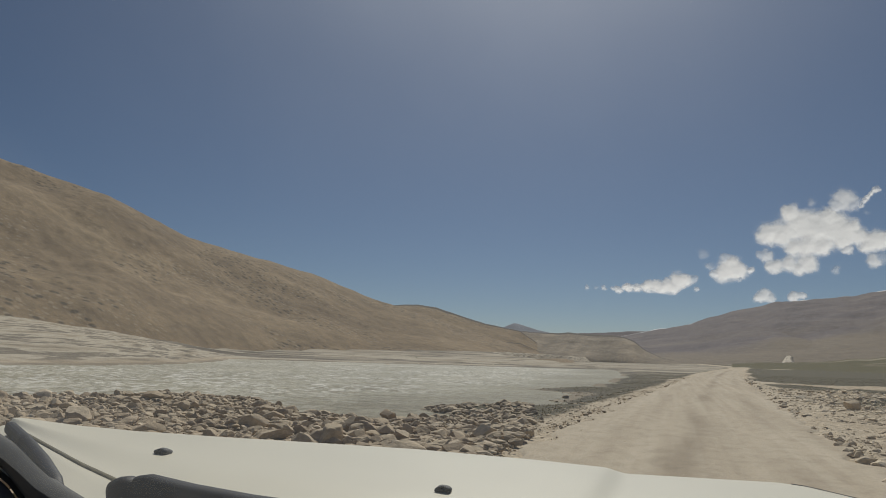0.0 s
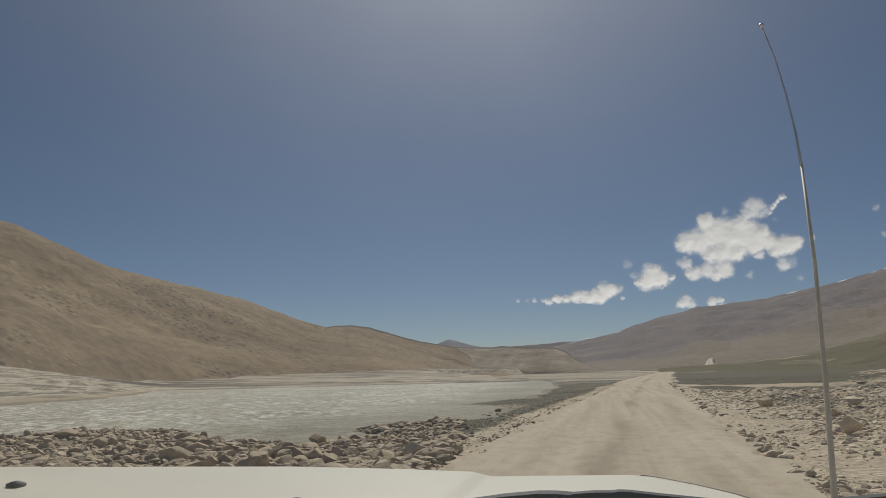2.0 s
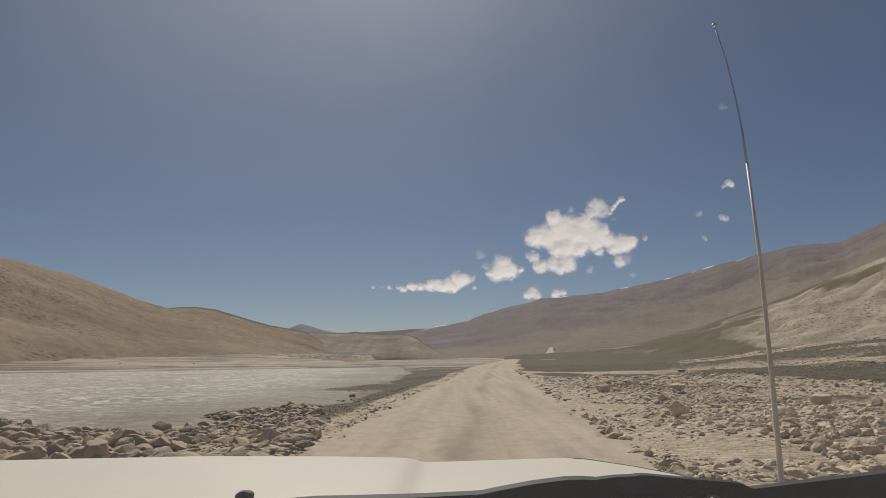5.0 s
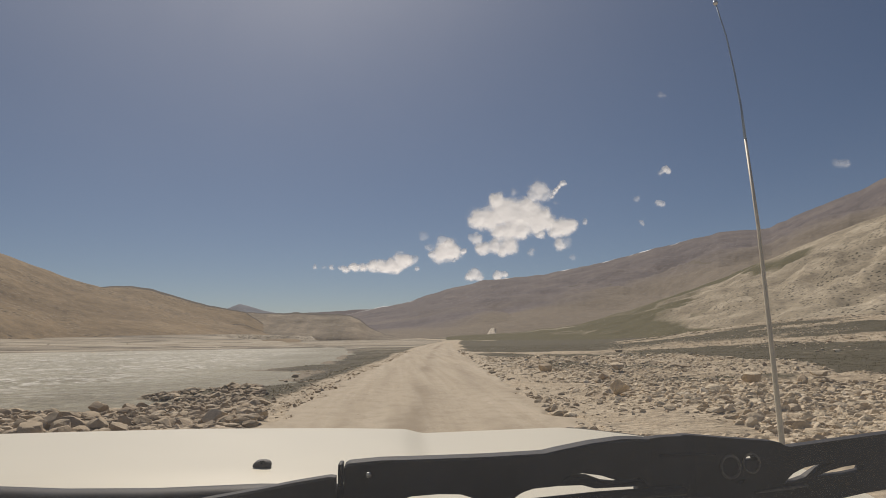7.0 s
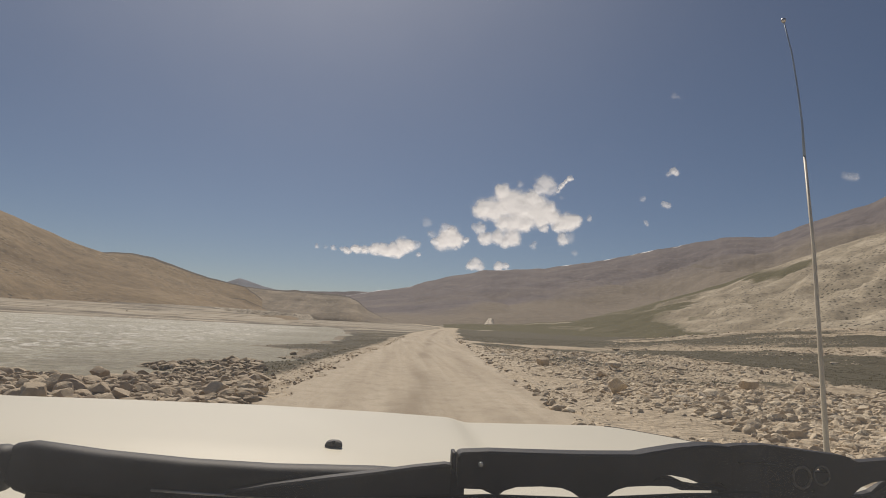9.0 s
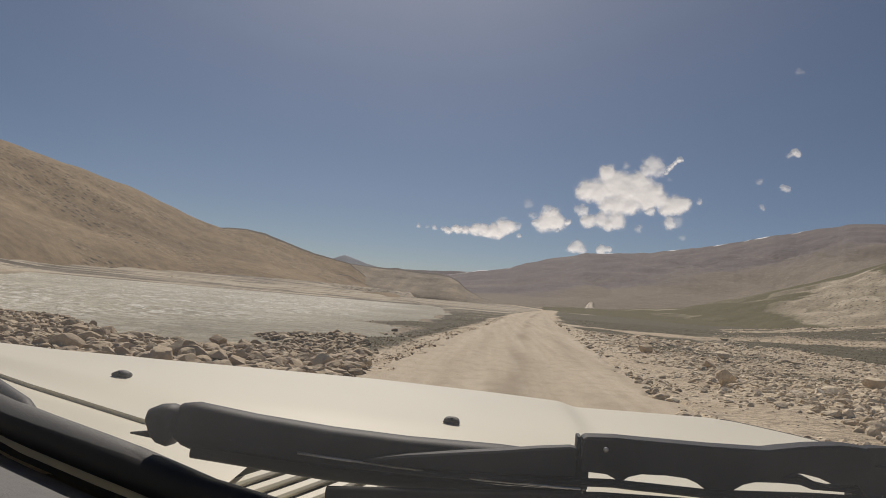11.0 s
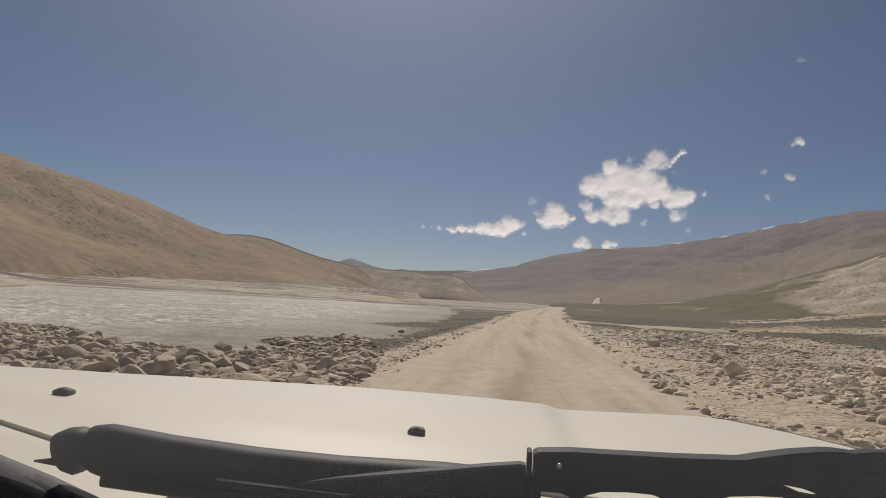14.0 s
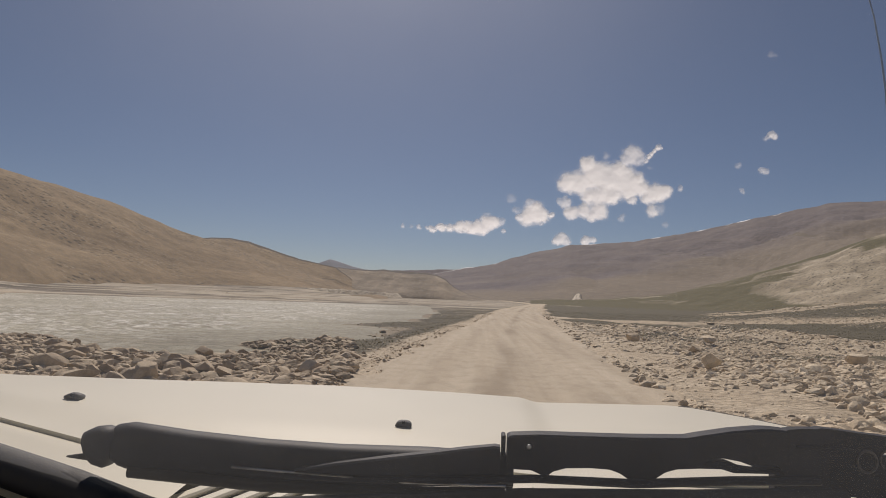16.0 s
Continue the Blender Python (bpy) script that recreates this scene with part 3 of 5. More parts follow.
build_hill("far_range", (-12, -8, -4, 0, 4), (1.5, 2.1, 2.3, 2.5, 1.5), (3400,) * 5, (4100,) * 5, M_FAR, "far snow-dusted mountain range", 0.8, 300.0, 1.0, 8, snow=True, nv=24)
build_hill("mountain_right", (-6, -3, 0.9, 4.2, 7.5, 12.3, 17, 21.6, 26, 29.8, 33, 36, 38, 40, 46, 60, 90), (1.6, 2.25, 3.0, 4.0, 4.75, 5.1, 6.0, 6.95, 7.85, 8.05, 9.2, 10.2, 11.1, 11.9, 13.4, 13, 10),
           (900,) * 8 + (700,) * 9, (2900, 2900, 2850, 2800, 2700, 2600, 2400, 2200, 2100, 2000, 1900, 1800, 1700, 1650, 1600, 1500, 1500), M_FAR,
           "broad mountain flank, haze-tinted mauve-brown, with snow specks on its crest", 0.9, 190.0, 0.95, 5, snow=True, step_deg=0.1, jag=2.6)
build_hill("hill_right", (4, 10, 15, 19, 22, 25, 28, 32, 36, 40, 46, 60, 90), (0.05, 0.3, 0.9, 2.0, 2.9, 3.9, 5.0, 6.5, 7.9, 9.0, 10.2, 11, 11),
           (260, 230, 200, 175, 155, 140, 128, 118, 110, 104, 95, 85, 80), (420, 420, 410, 400, 390, 380, 360, 340, 320, 300, 280, 260, 250), M_WHITE,
           "pale chalky slope with green gullies at its foot", 1.15, 15.0, 1.1, 6, green=white_green, foot_z=-0.6, bands=0.0)


# ---------- stones ----------
def ico(sub):
    bm = bmesh.new()
    bmesh.ops.create_icosphere(bm, subdivisions=sub, radius=1)
    bm.verts.ensure_lookup_table()
    v = np.array([x.co[:] for x in bm.verts])
    f = np.array([[x.index for x in p.verts] for p in bm.faces])
    bm.free()
    return v, f


ICO = {s: ico(s) for s in (1, 2, 3)}
RNG = np.random.default_rng(7)


def rock_shape(sub, seed, lumps=0.26, cuts=15):
    """A worn stone: a ball with lumps and a few flat worn sides."""
    rng = np.random.default_rng(seed)
    v = ICO[sub][0].copy()
    v *= 1 + lumps * (fbm(v[:, 0] * 1.3 + seed, v[:, 1] * 1.3 + v[:, 2] * 0.9, 3, seed)[:, None])
    for _ in range(cuts):
        n = rng.normal(size=3)
        n /= np.linalg.norm(n)
        d = rng.uniform(0.40, 0.72)
        over = np.maximum(0, v @ n - d)
        v -= np.outer(over * 0.95, n)
    return v * np.array([1.0, rng.uniform(0.7, 1.0), rng.uniform(0.6, 0.95)])


def turn(a):
    c, s = math.cos(a), math.sin(a)
    return np.array([[c, -s, 0], [s, c, 0], [0, 0, 1]])


ROCK_MESHES, BANK_MESHES = [], []
for k in range(20):
    vv = rock_shape(3, 100 + k)
    me = bpy.data.meshes.new("rock")
    me.from_pydata([tuple(p) for p in vv.tolist()], [], ICO[3][1].tolist())
    me.polygons.foreach_set("use_smooth", [True] * len(me.polygons))
    me.set_sharp_from_angle(angle=radians(24))
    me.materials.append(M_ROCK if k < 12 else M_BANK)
    me.update()
    (ROCK_MESHES if k < 12 else BANK_MESHES).append(me)


def put_rock(x, y, size, label, group, name="rock", proud=0.09):
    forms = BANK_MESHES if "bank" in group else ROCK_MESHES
    ob = new(name, forms[int(RNG.integers(len(forms)))])
    z = float(land(np.array([x]), np.array([y]))[0])
    ob.location = (x, y, z + size * proud)
    ob.rotation_euler = (RNG.uniform(-0.25, 0.25), RNG.uniform(-0.25, 0.25), RNG.uniform(0, 6.28))
    s = size * 0.5
    ob.scale = (s * RNG.uniform(0.9, 1.25), s * RNG.uniform(0.85, 1.1), s * RNG.uniform(0.7, 1.05))
    tagged(ob, label, "rock", group)
    return ob


def scatter_rocks():
    # rubble spread beside the road, thick between 13 and 34 m
    n = 0
    while n < 95:
        y = 11.5 + 34 * RNG.random() ** 1.25
        x = road_mid(y) + road_half(y) + 2.6 + 12 * RNG.random() ** 0.9
        if fbm(np.array([x / 4.0]), np.array([y / 4.0]), 3, 71)[0] < -0.08:
            continue
        put_rock(x, y, float(np.clip(RNG.lognormal(-1.3, 0.42), 0.16, 0.7)), "rounded beige stone in the rubble beside the road", "rubble beside the road")
        n += 1
    # stones along the water's edge
    n = 0
    while n < 30:
        y = 11 + 34 * RNG.random() ** 1.2
        x = float(shore_x(np.array([y]))[0]) + RNG.uniform(-1.0, 2.6)
        if x > road_mid(y) - road_half(y) - 0.6:
            continue
        put_rock(x, y, float(np.clip(RNG.lognormal(-1.6, 0.4), 0.12, 0.5)), "grey-brown stone on the river bank", "stones on the river bank")
        n += 1
    # stones heaped on the bank, upstream of the car
    n = 0
    while n < 170:
        bear = RNG.uniform(-57, -19)
        a, d = radians(bear), 9.6 + (float(bar_reach(bear)) - 9.8) * RNG.random() ** 1.15
        x, y = d * math.sin(a), d * math.cos(a)
        put_rock(x, y, float(np.clip(RNG.lognormal(-0.62, 0.36), 0.28, 1.05)), "rounded brown stone heaped on the river bank", "stones on the river bank", proud=0.2)
        n += 1
    for x, y, s in ((10.2, 19.6, 0.95), (11.9, 15.3, 0.85), (12.9, 15.6, 0.6), (13.6, 21.5, 0.6), (7.2, 24.0, 0.7), (9.0, 28.0, 0.75), (-3.7, 14.2, 0.55), (5.6, 17.5, 0.95), (6.4, 30.0, 0.8)):
        put_rock(x, y, s, "large smooth grey boulder on pale gravel", "boulders", "boulder", proud=0.24)
    for x, y, s in ((-55, 128, 2.0), (-31, 139, 1.3)):
        put_rock(x, y, s, "dark boulder on the far river bank", "boulders", "boulder")


def stone_field(name, count, place, size, label, sub=1, seed=0, proud=-0.04):
    """Many small stones in one mesh; place(rng) gives x, y arrays, size(rng, n) their widths."""
    rng = np.random.default_rng(seed)
    x, y = place(rng, count)
    n = len(x)
    s = size(rng, n) * 0.5
    z = land(x, y)
    forms = [rock_shape(sub, 300 + seed * 20 + k, 0.3, 11) for k in range(10)]
    f0 = ICO[sub][1]
    verts, faces, off = [], [], 0
    for i in range(n):
        v = forms[i % 10] @ turn(rng.uniform(0, 6.28)).T
        v = v * s[i] * np.array([rng.uniform(0.9, 1.3), rng.uniform(0.8, 1.1), rng.uniform(0.5, 0.95)]) + (x[i], y[i], z[i] + s[i] * proud)
        verts.append(v)
        faces.append(f0 + off)
        off += len(v)
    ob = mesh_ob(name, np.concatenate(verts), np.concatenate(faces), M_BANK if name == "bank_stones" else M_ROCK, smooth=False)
    tagged(ob, label, "stones", kind="stuff")


def right_field(rng, n, near=False):
    y = 9 + 80 * rng.random(n * 6) ** 1.7
    x = road_mid(y) + road_half(y) + 0.15 + (4 + y * 0.55) * rng.random(n * 6) ** 1.25
    off_road = x - road_mid(y) - road_half(y)
    keep = (fbm(x / 4.0, y / 4.0, 3, 71) > -0.58 + 0.5 * rng.random(n * 6)) & (meadow(x, y) < 0.45 + 0.6 * rng.random(n * 6)) & (np.maximum(pasture(x, y), sward(x, y)) < 0.3) & (rng.random(n * 6) < 0.12 + 0.95 * step(0.8, 5.0, off_road))
    keep &= (y < 23) == near
    return x[keep][:n], y[keep][:n]


def near_field(rng, n):
    return right_field(rng, n, True)


def left_field(rng, n):
    y = 9 + 75 * rng.random(n * 3) ** 1.5
    lo, hi = shore_x(y) - 0.6, road_mid(y) - road_half(y) - 0.1
    x = lo + (hi - lo) * rng.random(n * 3)
    keep = (fbm(x / 2.5, y / 3.5, 3, 73) > -0.35 + 0.4 * rng.random(n * 3)) & (meadow(x, y) < 0.35 + 0.5 * rng.random(n * 3))
    return x[keep][:n], y[keep][:n]


def side_field(rng, n):
    a, d = np.radians(rng.uniform(-62, -11, n * 2)), 9 + 23 * rng.random(n * 2) ** 1.1
    x, y = d * np.sin(a), d * np.cos(a)
    keep = (land(x, y) > WATER_Z + 0.02) & (x < road_mid(y) - road_half(y) - 0.3)
    return x[keep][:n], y[keep][:n]


def far_field(rng, n):
    x = rng.uniform(-110, 0, n)
    y = far_shore_y(x) + 2 + 60 * rng.random(n)
    return x, y


def road_field(rng, n):
    y = 8 + 45 * rng.random(n) ** 1.4
    u = np.sign(rng.random(n) - 0.5) * (1 - 0.75 * rng.random(n) ** 2.2)
    return road_mid(y) + u * road_half(y), y


scatter_rocks()
stone_field("rubble", 14000, near_field, lambda r, n: np.clip(r.lognormal(-2.08, 0.55, n), 0.04, 0.40), "spread of worn beige rubble beside the road", 2, 7)


def gravel_field(rng, n):
    y = 8.5 + 13 * rng.random(n) ** 1.2
    return road_mid(y) + road_half(y) + 0.1 + 10 * rng.random(n), y


stone_field("gravel", 4500, gravel_field, lambda r, n: np.clip(r.lognormal(-3.3, 0.4, n), 0.02, 0.09), "scatter of small beige gravel on the dirt verge", 1, 8)
stone_field("rubble", 15000, right_field, lambda r, n: np.clip(r.lognormal(-2.05, 0.55, n), 0.06, 0.5), "spread of angular beige rubble beside the road", 1, 1)


def plain_field(rng, n):
    a, d = np.radians(rng.uniform(2, 42, n * 2)), 34 + 90 * rng.random(n * 2) ** 1.2
    x, y = d * np.sin(a), d * np.cos(a)
    keep = (x > road_mid(y) + road_half(y) + 0.8) & (np.maximum(pasture(x, y), sward(x, y)) < 0.25) & (meadow(x, y) < 0.3 + 0.5 * rng.random(n * 2)) & (fbm(x / 9.0, y / 9.0, 3, 74) > -0.3 + 0.5 * rng.random(n * 2))
    return x[keep][:n], y[keep][:n]


stone_field("rubble", 5200, plain_field, lambda r, n: np.clip(r.lognormal(-1.2, 0.45, n), 0.12, 0.8), "spread of pale stones on the rising plain", 1, 6)
stone_field("bank_stones", 5000, left_field, lambda r, n: np.clip(r.lognormal(-2.7, 0.5, n), 0.03, 0.25), "loose grey stones between river and road", 1, 2)
stone_field("bank_stones", 10000, side_field, lambda r, n: np.clip(r.lognormal(-1.5, 0.45, n), 0.08, 0.55), "loose brown stones on the river bank", 2, 3, 0.25)
stone_field("far_stones", 260, far_field, lambda r, n: np.clip(r.lognormal(-1.4, 0.5, n), 0.1, 0.8), "stones along the far river bank", 1, 4)
stone_field("road_pebbles", 500, road_field, lambda r, n: np.clip(r.lognormal(-3.0, 0.4, n), 0.025, 0.11), "small loose pebbles on the dirt road", 1, 5)


# ---------- grass ----------
def grass_field():
    m, nt, b = mat("dry_grass", 0.8)
    geo = nt.nodes.new("ShaderNodeNewGeometry")
    nt.links.new(ramp(nt, geo.outputs["Random Per Island"], [(0.0, (0.05, 0.042, 0.016)), (0.6, (0.095, 0.078, 0.036)), (1.0, (0.22, 0.18, 0.10))]), b.inputs["Base Color"])
    thin = nt.nodes.new("ShaderNodeBsdfTranslucent")
    nt.links.new(b.inputs["Base Color"].links[0].from_socket, thin.inputs["Color"])
    blend = nt.nodes.new("ShaderNodeMixShader")
    blend.inputs[0].default_value = 0.5
    nt.links.new(b.outputs[0], blend.inputs[1])
    nt.links.new(thin.outputs[0], blend.inputs[2])
    nt.links.new(blend.outputs[0], nt.nodes["Material Output"].inputs["Surface"])
    rng = np.random.default_rng(12)
    n = 160000
    y = 9 + 110 * rng.random(n) ** 1.5
    x = rng.uniform(-0.75, 0.95, n) * (y + 6)
    keep = (meadow(x, y) * (0.6 + 0.7 * rng.random(n)) > 0.5) & (np.abs(x - road_mid(y)) > road_half(y) + 0.4) & (x > shore_x(y) + 0.6)
    x, y = x[keep][:14000], y[keep][:14000]
    z = land(x, y)
    verts, faces = [], []
    for i in range(len(x)):
        for _ in range(5):
            a, h, w = rng.uniform(0, 6.28), rng.uniform(0.02, 0.065), rng.uniform(0.008, 0.02)
            ox, oy = rng.normal(0, 0.09, 2)
            c, s = math.cos(a), math.sin(a)
            k = len(verts)
            px, py = x[i] + ox, y[i] + oy
            verts += [(px - w * c, py - w * s, z[i] - 0.01), (px + w * c, py + w * s, z[i] - 0.01), (px + s * h * 0.4, py - c * h * 0.4, z[i] + h)]
            faces.append([k, k + 1, k + 2])
    tagged(mesh_ob("grass", verts, faces, m, False), "short dark green grass tufts in damp hollows", "grass", kind="stuff")


grass_field()


# ---------- clouds ----------
def cloud_material():
    """Sunlit vapour: scatters to both sides, has an added glow for sunlight scattered within, thins out at its edges.
    """
    m = bpy.data.materials.new("cloud")
    m.use_nodes = True
    nt = m.node_tree
    nt.nodes.clear()
    out = nt.nodes.new("ShaderNodeOutputMaterial")
    dif, tra, hole = (nt.nodes.new("ShaderNodeBsdf" + k) for k in ("Diffuse", "Translucent", "Transparent"))
    for n in (dif, tra):
        n.inputs["Color"].default_value = (0.93, 0.915, 0.90, 1)
    # added glow in place of sunlight scattered through the cloud
    inner = nt.nodes.new("ShaderNodeEmission")
    inner.inputs["Color"].default_value = (1.0, 0.97, 0.94, 1)
    inner.inputs["Strength"].default_value = 0.22
    body, rag, both = nt.nodes.new("ShaderNodeMixShader"), nt.nodes.new("ShaderNodeMixShader"), nt.nodes.new("ShaderNodeAddShader")
    body.inputs[0].default_value = 0.5
    nt.links.new(dif.outputs[0], body.inputs[1])
    nt.links.new(tra.outputs[0], body.inputs[2])
    nt.links.new(body.outputs[0], both.inputs[0])
    nt.links.new(inner.outputs[0], both.inputs[1])
    nt.links.new(attr(nt, "dense"), rag.inputs[0])
    nt.links.new(hole.outputs[0], rag.inputs[1])
    nt.links.new(both.outputs[0], rag.inputs[2])
    nt.links.new(rag.outputs[0], out.inputs["Surface"])
    return m


M_CLOUD = cloud_material()


def cloud(az, el, puffs, label, at=(0, 0), dist=3300.0, unit=(0.836, 0.92), fine=3.0, seed=0):
    """Heaped puffs (right, down, radius, body) about a bearing and height: a billowed skin, thick in the middle, thinning to nothing."""
    a, e = radians(az), radians(el)
    c = np.array([dist * math.sin(a), dist * math.cos(a), 1.6 + dist * math.tan(e)])
    right, away = np.array([math.cos(a), -math.sin(a), 0]), np.array([math.sin(a), math.cos(a), 0])
    puffs = [(p[0] - at[0], p[1] - at[1], p[2], p[3] if len(p) > 3 else 1.0) for p in puffs]
    xs = np.arange(min(p[0] - 1.6 * p[2] for p in puffs), max(p[0] + 1.6 * p[2] for p in puffs), fine)
    ys = np.arange(min(p[1] - 1.6 * p[2] for p in puffs), max(p[1] + 1.6 * p[2] for p in puffs), fine)
    X, Y = np.meshgrid(xs, ys)
    wx = X + 16 * fbm(X / 34.0, Y / 30.0, 4, seed + 3)
    wy = Y + 12 * fbm(X / 30.0 + 40, Y / 28.0, 4, seed + 4)
    total, body = np.full_like(X, 1e-9), np.zeros_like(X)
    for px, py, r, thick in puffs:
        q = np.clip(1 - ((wx - px) / (1.18 * r)) ** 2 - ((wy - py) / (1.02 * r)) ** 2, -1, 1)
        total += np.exp(5.0 * q)
        body += thick * np.exp(5.0 * q)
    body = body / total
    rho = np.log(total) / 5.0 + 0.20 * fbm(X / 30.0, Y / 26.0, 4, seed + 5) + 0.10 * fbm(X / 9.0, Y / 8.0, 3, seed + 6)
    dense = step(-0.12, 0.85, rho) * np.clip(0.15 + 0.85 * body, 0, 1) * np.clip(body * 1.3, 0, 1)
    core = np.clip(np.log(total) / 5.0 + 0.12 * fbm(X / 60.0, Y / 50.0, 2, seed + 8), 0, 1.3)
    depth = 20 * core + 3.5 * fbm(X / 40.0, Y / 34.0, 2, seed + 9) * np.clip(core, 0, 1)
    base = c + right * (X.ravel()[:, None] * unit[0]) - away * (depth.ravel()[:, None] * 0.8)
    base[:, 2] -= Y.ravel() * unit[1]
    f = grid_faces(len(xs), len(ys), flip=True)
    f = f[(dense.ravel()[f] > 0).any(1)]
    used, f = np.unique(f, return_inverse=True)
    ob = mesh_ob("cloud", base[used], f.reshape(-1, 4), M_CLOUD)
    attach(ob, "dense", dense.ravel()[used])
    tagged(ob, label, "cloud", "clouds over the range")


cloud(10.6, 9.75, ((150, 260, 65), (255, 165, 52), (300, 230, 90), (215, 265, 70), (380, 250, 90), (460, 250, 80), (430, 195, 50), (520, 270, 62), (330, 330, 58), (265, 335, 48), (400, 335, 50),
                   (485, 310, 48), (620, 320, 58), (668, 312, 44), (585, 345, 34), (560, 295, 48), (505, 118, 55, 0.75), (470, 142, 36, 0.7), (540, 145, 36, 0.6), (235, 410, 46, 0.9), (320, 410, 52, 0.95),
                   (165, 418, 40, 0.9), (130, 368, 34, 0.7), (285, 432, 36, 0.9), (105, 360, 24, 0.5), (505, 356, 26, 0.75), (610, 410, 36, 0.75), (650, 398, 30, 0.4), (445, 446, 24, 0.45), (680, 480, 16, 0.35),
                   (760, 295, 18, 0.55), (355, 118, 20, 0.4)), "large bright heaped cloud with a flat base", (400, 270), seed=1)
cloud(4.05, 7.41, ((760, 130, 70), (720, 150, 46), (800, 140, 50), (858, 138, 20, 0.8), (740, 70, 30, 0.6), (772, 95, 36), (680, 150, 22, 0.7), (655, 112, 22, 0.45), (630, 50, 26, 0.35), (805, 186, 14, 0.5)),
      "small puffy white cloud", (760, 120), seed=2)
cloud(-1.59, 5.98, ((520, 175, 45), (560, 175, 36), (600, 170, 22, 0.5), (470, 200, 40), (410, 205, 36), (360, 205, 36), (310, 215, 28), (260, 212, 26), (215, 220, 22, 0.8), (188, 215, 14, 0.6), (440, 215, 30),
                    (500, 210, 36), (605, 222, 14, 0.6), (140, 212, 15, 0.6), (50, 208, 15, 0.55), (98, 215, 10, 0.35)), "long thin white cloud", (400, 205), unit=(0.88, 0.92), seed=3)
cloud(6.45, 5.2, ((0, 0, 38, 0.8), (-26, 12, 28, 0.8), (30, 8, 24, 0.7)), "white cloud behind the mountain crest", seed=9)
cloud(8.63, 5.2, ((-12, 6, 26, 0.8), (26, 2, 20, 0.7)), "white cloud behind the mountain crest", seed=10)
cloud(13.6, 12.1, ((590, 142, 13, 0.7), (602, 122, 15, 0.8), (616, 104, 16, 0.85), (632, 86, 16, 0.85), (650, 70, 17, 0.8), (664, 68, 10, 0.6), (612, 175, 14, 0.25)), "curling cloud wisp high over the valley", (620, 105), fine=2.5, seed=11)
for k, (az, el, puffs) in enumerate(((22.4, 13.15, ((0, 0, 25, 0.75), (18, 8, 18, 0.7), (-18, 11, 16, 0.5), (-34, 14, 10, 0.3))), (21.96, 10.5, ((0, 0, 23, 0.62), (14, 5, 15, 0.5), (-10, -8, 13, 0.55))),
                                     (20.4, 9.1, ((0, 0, 17, 0.5), (-8, -7, 11, 0.4), (6, 7, 11, 0.45))), (20.1, 10.95, ((0, 0, 17, 0.4), (10, -9, 11, 0.4))),
                                     (34.9, 12.2, ((0, 0, 24, 0.42), (-26, -4, 18, 0.35), (22, 5, 20, 0.42))), (22.4, 19.0, ((0, 0, 18, 0.3), (14, 3, 11, 0.25))))):
    cloud(az, el, puffs, "small thin scrap of white cloud in the blue", fine=2.5, seed=20 + k)


# ---------- pale scree fan on the far flank ----------
def scree_fan():
    a, d = radians(7.8), 890.0
    u, v = np.meshgrid(np.linspace(-1, 1, 40), np.linspace(0, 1, 40))
    wide = 8.0 * (1 - 0.5 * v) * (1 + 0.25 * fbm(u * 2.0, v * 4.0, 3, 61))
    dx = u * wide + 5.0 * v * v
    z = 3.0 + 8.0 * v + 2.4 * (1 - u * u) * (1 + 0.6 * fbm(u * 3.0, v * 3.0, 4, 62)) - 2.0 * np.abs(u) ** 4
    y = d * math.cos(a) - 10 + 30 * v
    ob = mesh_ob("scree_fan", np.stack([(d * math.sin(a) + dx).ravel(), y.ravel(), z.ravel()], 1), grid_faces(40, 40), plain("chalk", (0.60, 0.53, 0.43), 0.9, 0, 0.18, 0.3, 0.5))
    tagged(ob, "small whitish fan of scree at the foot of the mountain", "rock", kind="structure")


scree_fan()


# ---------- the car: the bonnet, wipers and mast ahead of the windscreen ----------
M_PAINT = plain("cream_paint", (0.72, 0.682, 0.560), 0.35, 0.0, 0.035, 3.0)
M_BLACK = plain("black_plastic", (0.011, 0.013, 0.022), 0.62, 0.0, 0.35, 14.0)
M_BLACK.node_tree.nodes["Principled BSDF"].inputs["Specular IOR Level"].default_value = 0.28
M_RUBBER = plain("rubber", (0.015, 0.015, 0.016), 0.65, 0.0, 0.2, 20.0)
M_GREY = plain("grey_vinyl", (0.10, 0.10, 0.105), 0.7, 0.0, 0.15, 25.0, 0.4)
M_STEEL = plain("dull_steel", (0.5, 0.5, 0.52), 0.35, 1.0, 0.1, 20.0)
M_MAST = plain("weathered_fibreglass", (0.72, 0.65, 0.53), 0.5, 0.0, 0.2, 9.0)
# whip's blue is the sky's reflection, set as base colour
M_WHIP = plain("sky_tinted_whip", (0.24, 0.32, 0.45), 0.4, 0.2, 0.15, 9.0)
M_WHEEL = plain("wheel_steel", (0.35, 0.35, 0.36), 0.4, 0.8, 0.1, 8.0)


